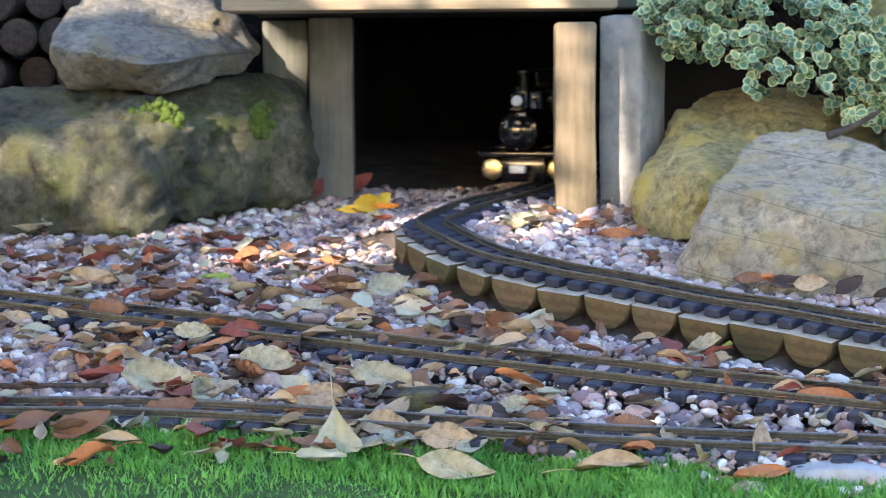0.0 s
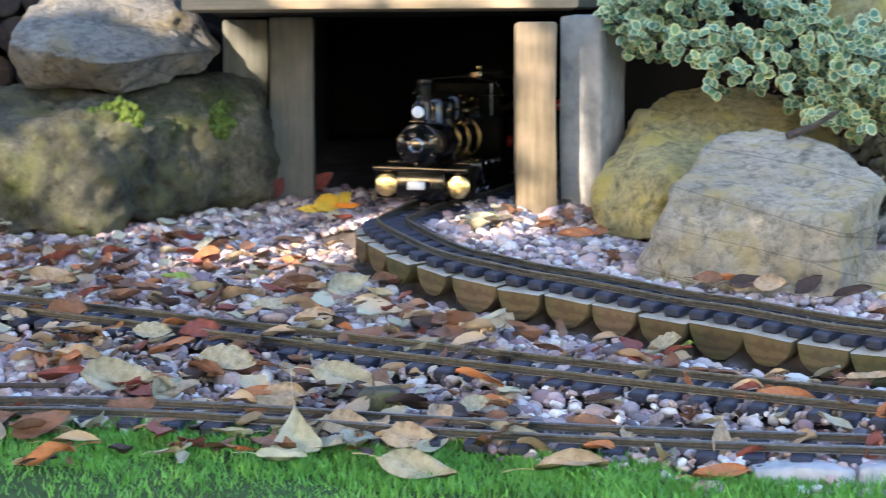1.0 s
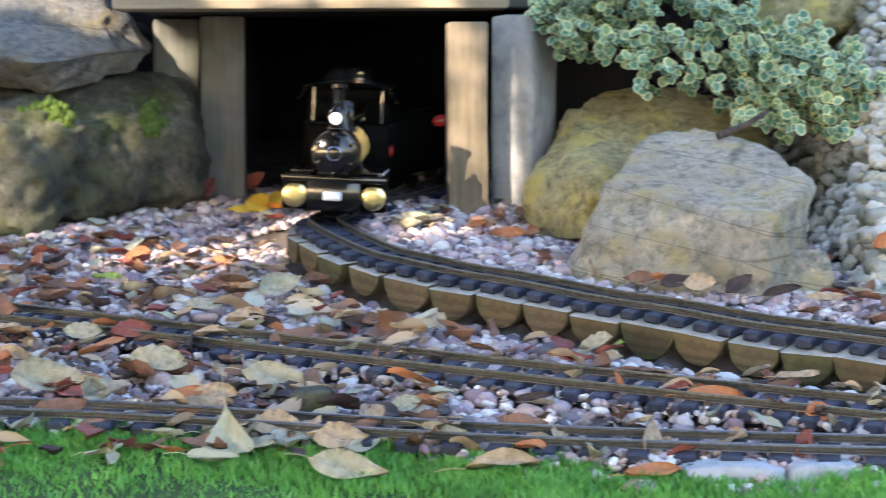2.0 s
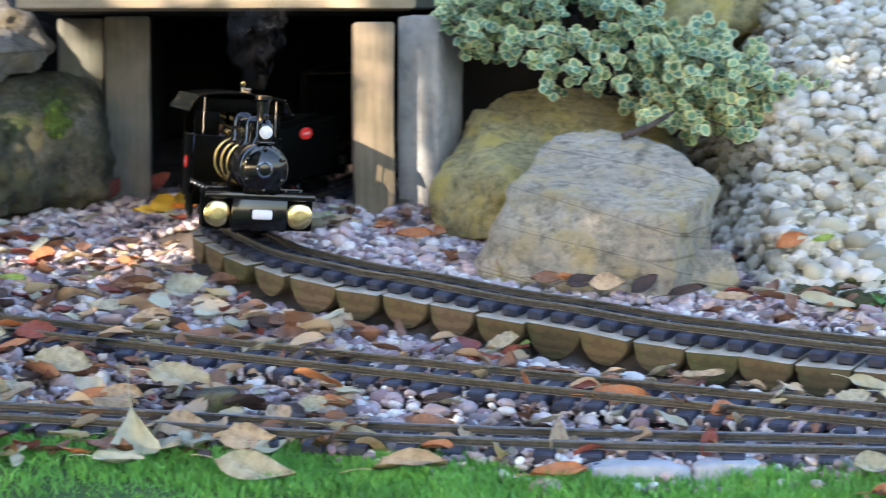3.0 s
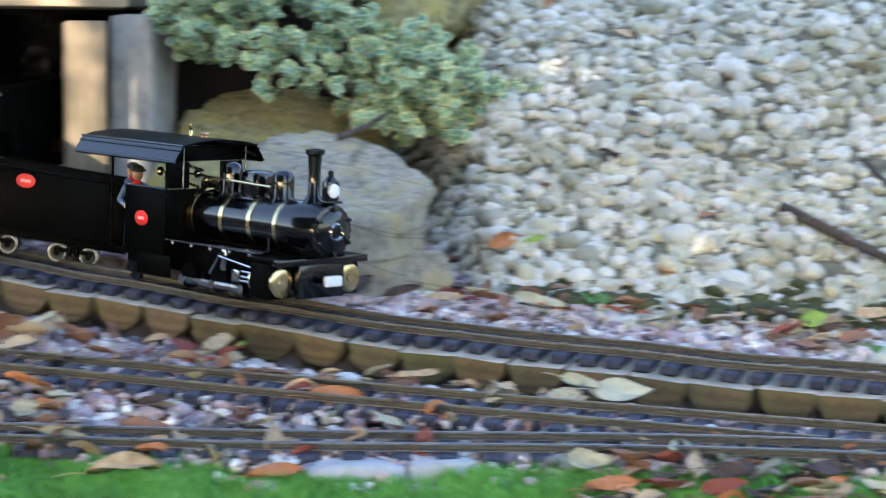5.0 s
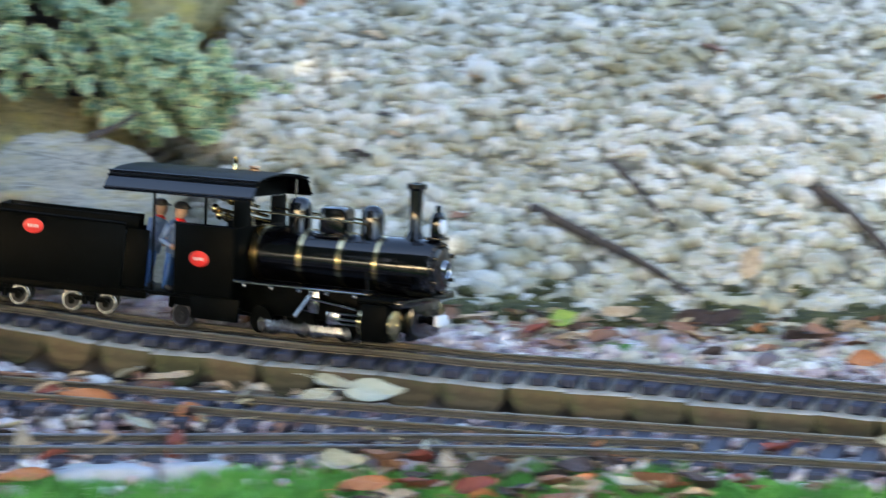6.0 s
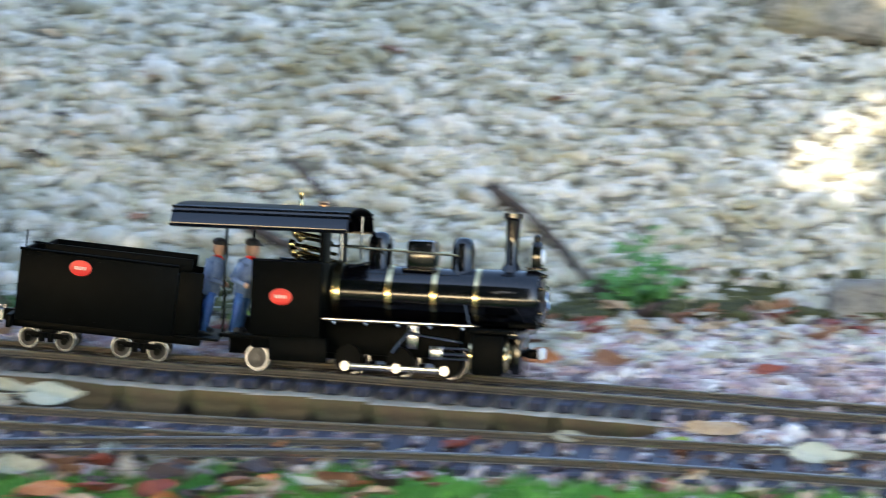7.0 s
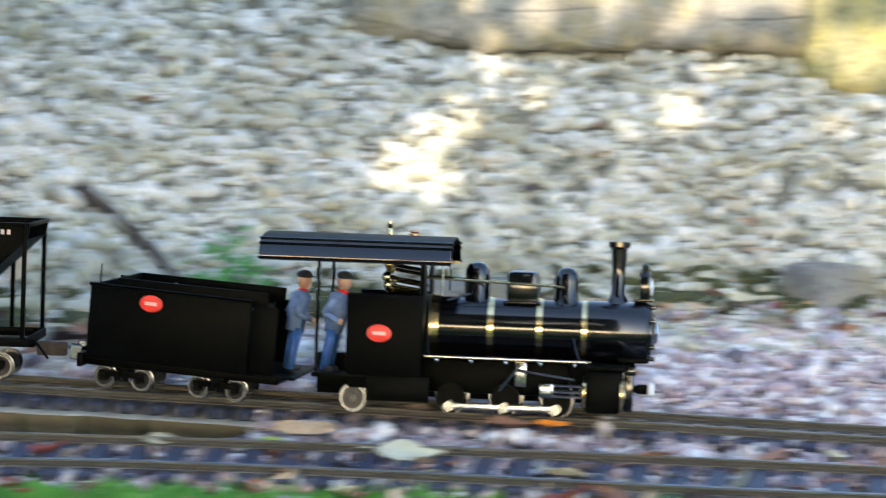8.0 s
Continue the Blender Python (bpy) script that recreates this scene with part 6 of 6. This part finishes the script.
# ---- unseen leaf screen added behind the camera: it keeps the low sun off most of the place ----
def build_shade_screen():
    u = Vector((-SUN.y, SUN.x, 0)).normalized() * -1
    v = u.cross(SUN).normalized()
    if v.z < 0:
        v = -v
    mid = Vector((0.1, 2.6, 0.2)) - SUN * 2.7
    # holes in the leaves, each lined up with a spot to be sunlit
    sun_gaps = []
    for x, y, z, r in ((0.156, 2.655, 0.302, 0.026), (0.156, 2.655, 0.263, 0.022), (0.156, 2.655, 0.215, 0.022), (0.156, 2.655, 0.167, 0.022), (0.156, 2.655, 0.119, 0.022),
                       (-0.10, 2.70, 0.37, 0.045), (0.0, 2.70, 0.37, 0.045), (0.1, 2.70, 0.37, 0.04), (-0.31, 2.873, 0.345, 0.036), (-0.275, 2.847, 0.314, 0.026), (-0.345, 2.869, 0.356, 0.036), (-0.442, 2.846, 0.349, 0.03),
                       (-0.42, 2.647, 0.176, 0.034), (-0.441, 2.654, 0.191, 0.03), (-0.398, 2.65, 0.137, 0.028), (-0.38, 2.643, 0.104, 0.026), (-0.518, 2.65, 0.171, 0.03), (-0.345, 2.708, 0.213, 0.022), (-0.10, 2.56, 0.06, 0.045), (-0.02, 2.66, 0.07, 0.035), (-0.22, 2.52, 0.06, 0.035), (0.10, 2.62, 0.08, 0.03), (0.17, 2.66, 0.08, 0.03),
                       (0.13, 2.50, 0.07, 0.03), (1.78, 2.18, 0.37, 0.13), (1.92, 2.08, 0.40, 0.10), (1.64, 2.06, 0.24, 0.07), (1.52, 2.04, 0.16, 0.05), (1.98, 2.02, 0.35, 0.11), (1.80, 1.95, 0.24, 0.06), (2.08, 1.86, 0.34, 0.10)):
        p = Vector((x, y, z)) - mid
        sun_gaps.append((p.dot(u), p.dot(v), r))
    verts, faces = [], []
    for _ in range(28000):
        a, b, c = rng.uniform(-2.0, 2.4), rng.uniform(-0.75, 1.5), rng.gauss(0, 0.07)
        if any((a - p) ** 2 + (b - q) ** 2 < (r + 0.014) ** 2 and not (r > 0.055 and rng.random() < 0.22) for p, q, r in sun_gaps):
            continue
        p = mid + u * a + v * b + SUN * c
        if p.z < bed(p.x, p.y) + 0.01:
            continue
        q = Euler((rng.uniform(-.8, .8), rng.uniform(-.8, .8), rng.uniform(0, 6.28))).to_matrix()
        base = Matrix((u, v, SUN)).transposed()
        l, w = rng.uniform(0.035, 0.055), rng.uniform(0.025, 0.038)
        k = len(verts)
        verts += [p + base @ (q @ Vector(t)) for t in ((-l, 0, 0), (0, -w, 0.004), (l, 0, 0), (0, w, 0.004))]
        faces.append((k, k + 1, k + 2, k + 3))
    hedge = thing("hedge", "unseen leafy screen on bare stems, added to block and dapple the sun", "hedge")
    ob = new("foliage", mesh_of("foliage", verts, faces, [M_SCREEN_LEAF]))
    ob.parent = hedge
    tagged(ob, kind="stuff")
    bm = B()
    for k in range(9):
        p = mid + u * (-1.8 + k * 0.5) + SUN * 0.05
        g = bed(p.x, p.y)
        top = p + v * 0.9
        rod(bm, (p.x, p.y, g - 0.02), p - v * 0.5, 0.030, 0.022, 8)
        rod(bm, p - v * 0.5, top, 0.022, 0.008, 8)
    tagged(part("branch_tangle", bm, M_STEM, hedge), kind="stuff")


build_shade_screen()


# ---- sleepers, logs and single pebbles ----
def sleeper_mesh(w, ln, h):
    bm = B()
    box(bm, (-w / 2, -ln / 2, -h), (w / 2, ln / 2, 0), 0)
    bmesh.ops.bevel(bm, geom=list(bm.edges), offset=0.0016, segments=1, affect="EDGES")
    me = bpy.data.meshes.new("sleeper")
    bm.to_mesh(me)
    bm.free()
    me.materials.append(M_SLEEPER)
    return me


def lay_sleepers(points, pitch, me, parent, drop):
    """Sleepers at even steps along the points."""
    done, want = 0.0, 0.0
    for a, b in zip(points, points[1:]):
        step = (b - a).length
        while want <= done + step:
            p = a.lerp(b, (want - done) / step)
            ob = new("sleeper", me)
            ob.matrix_world = upright(p, (b - a).normalized()) @ pose(0, rng.uniform(-.0006, .0006), -drop, 0, 0, rng.uniform(-1.5, 1.5))
            ob.parent = parent
            want += pitch
        done += step


lay_sleepers(F_LINE(-0.60, 0.62, -BROAD / 2), 0.0268, sleeper_mesh(0.0150, 0.088, 0.009), middle_track, 0.0066)
lay_sleepers(N_LINE(-0.55, 0.50, NARROW / 2), 0.0365, sleeper_mesh(0.0175, 0.066, 0.009), front_track, 0.0068)
lay_sleepers(F_LINE(0.63, 1.70, -0.028), 0.0300, sleeper_mesh(0.0165, 0.108, 0.009), middle_track, 0.0068)
run_points = [on_run(-1.05 + 0.01 * k) for k in range(375)]
lay_sleepers(run_points, 0.0262, sleeper_mesh(0.0165, 0.066, 0.009), curved_track, 0.0066)


def log_mesh(r, ln, seed):
    """Half of a round log, sawn face up, worn edges."""
    q = random.Random(seed)
    verts, faces, which = [], [], []
    n = 18
    rad = [r * (1 + q.uniform(-0.02, 0.02)) for _ in range(n + 1)]
    for y in (-ln / 2, -ln / 2 + 0.002, ln / 2 - 0.002, ln / 2):
        k = 0.95 if abs(y) == ln / 2 else 1.0
        for i in range(n + 1):
            a = math.pi + math.pi * i / n
            verts.append((math.cos(a) * rad[i] * k, y, math.sin(a) * rad[i] * 1.12 * k - (0.0008 if k < 1 else 0)))
    for j in range(3):
        for i in range(n):
            faces.append((j * (n + 1) + i, j * (n + 1) + i + 1, (j + 1) * (n + 1) + i + 1, (j + 1) * (n + 1) + i))
            which.append(0)
        faces.append((j * (n + 1), (j + 1) * (n + 1), (j + 1) * (n + 1) + n, j * (n + 1) + n))
        which.append(1)
    faces.append(tuple(range(n + 1))[::-1])
    faces.append(tuple(range(3 * (n + 1), 4 * (n + 1))))
    which += [0, 0]
    return mesh_of("log", verts, faces, [M_LOG, M_LOGTOP], False, which)


def lay_logs():
    edging = thing("log_edging", "row of half-round logs carrying the curved track", "log edging", kind="structure")
    shapes = {r: [log_mesh(r, 0.090, k + int(r * 1e5)) for k in range(3)] for r in (0.0235, 0.0265, 0.0295)}
    s, k = 0.185, 0
    while s < 1.68:
        r = 0.0235 if s < 0.45 else rng.choice((0.0265, 0.0265, 0.0295))
        s += r
        m = upright(on_run(s), along_run(s))
        ob = new("log", rng.choice(shapes[r]))
        ob.matrix_world = m @ pose(0, 0.002 + rng.uniform(-0.003, 0.003), -0.0160 + rng.uniform(-0.0008, 0.0004), 0, rng.uniform(-2, 2), rng.uniform(-2, 2))
        ob.parent = edging
        s += r * 1.02


lay_logs()
for singles, material, name, owner in ((gravel_singles, M_PEB1, "pebble", ground), (white_singles, M_WHT1, "pebble", ground)):
    shapes = pebble_meshes(material, 8)
    for x, y, z, size in singles:
        ob = new(name, rng.choice(shapes))
        ob.matrix_world = Matrix.Translation((x, y, z)) @ pose(0, 0, 0, rng.uniform(-20, 20), rng.uniform(-20, 20), rng.uniform(0, 360)) @ Matrix.Diagonal((size, size, size, 1))
        ob.parent = owner


motions()
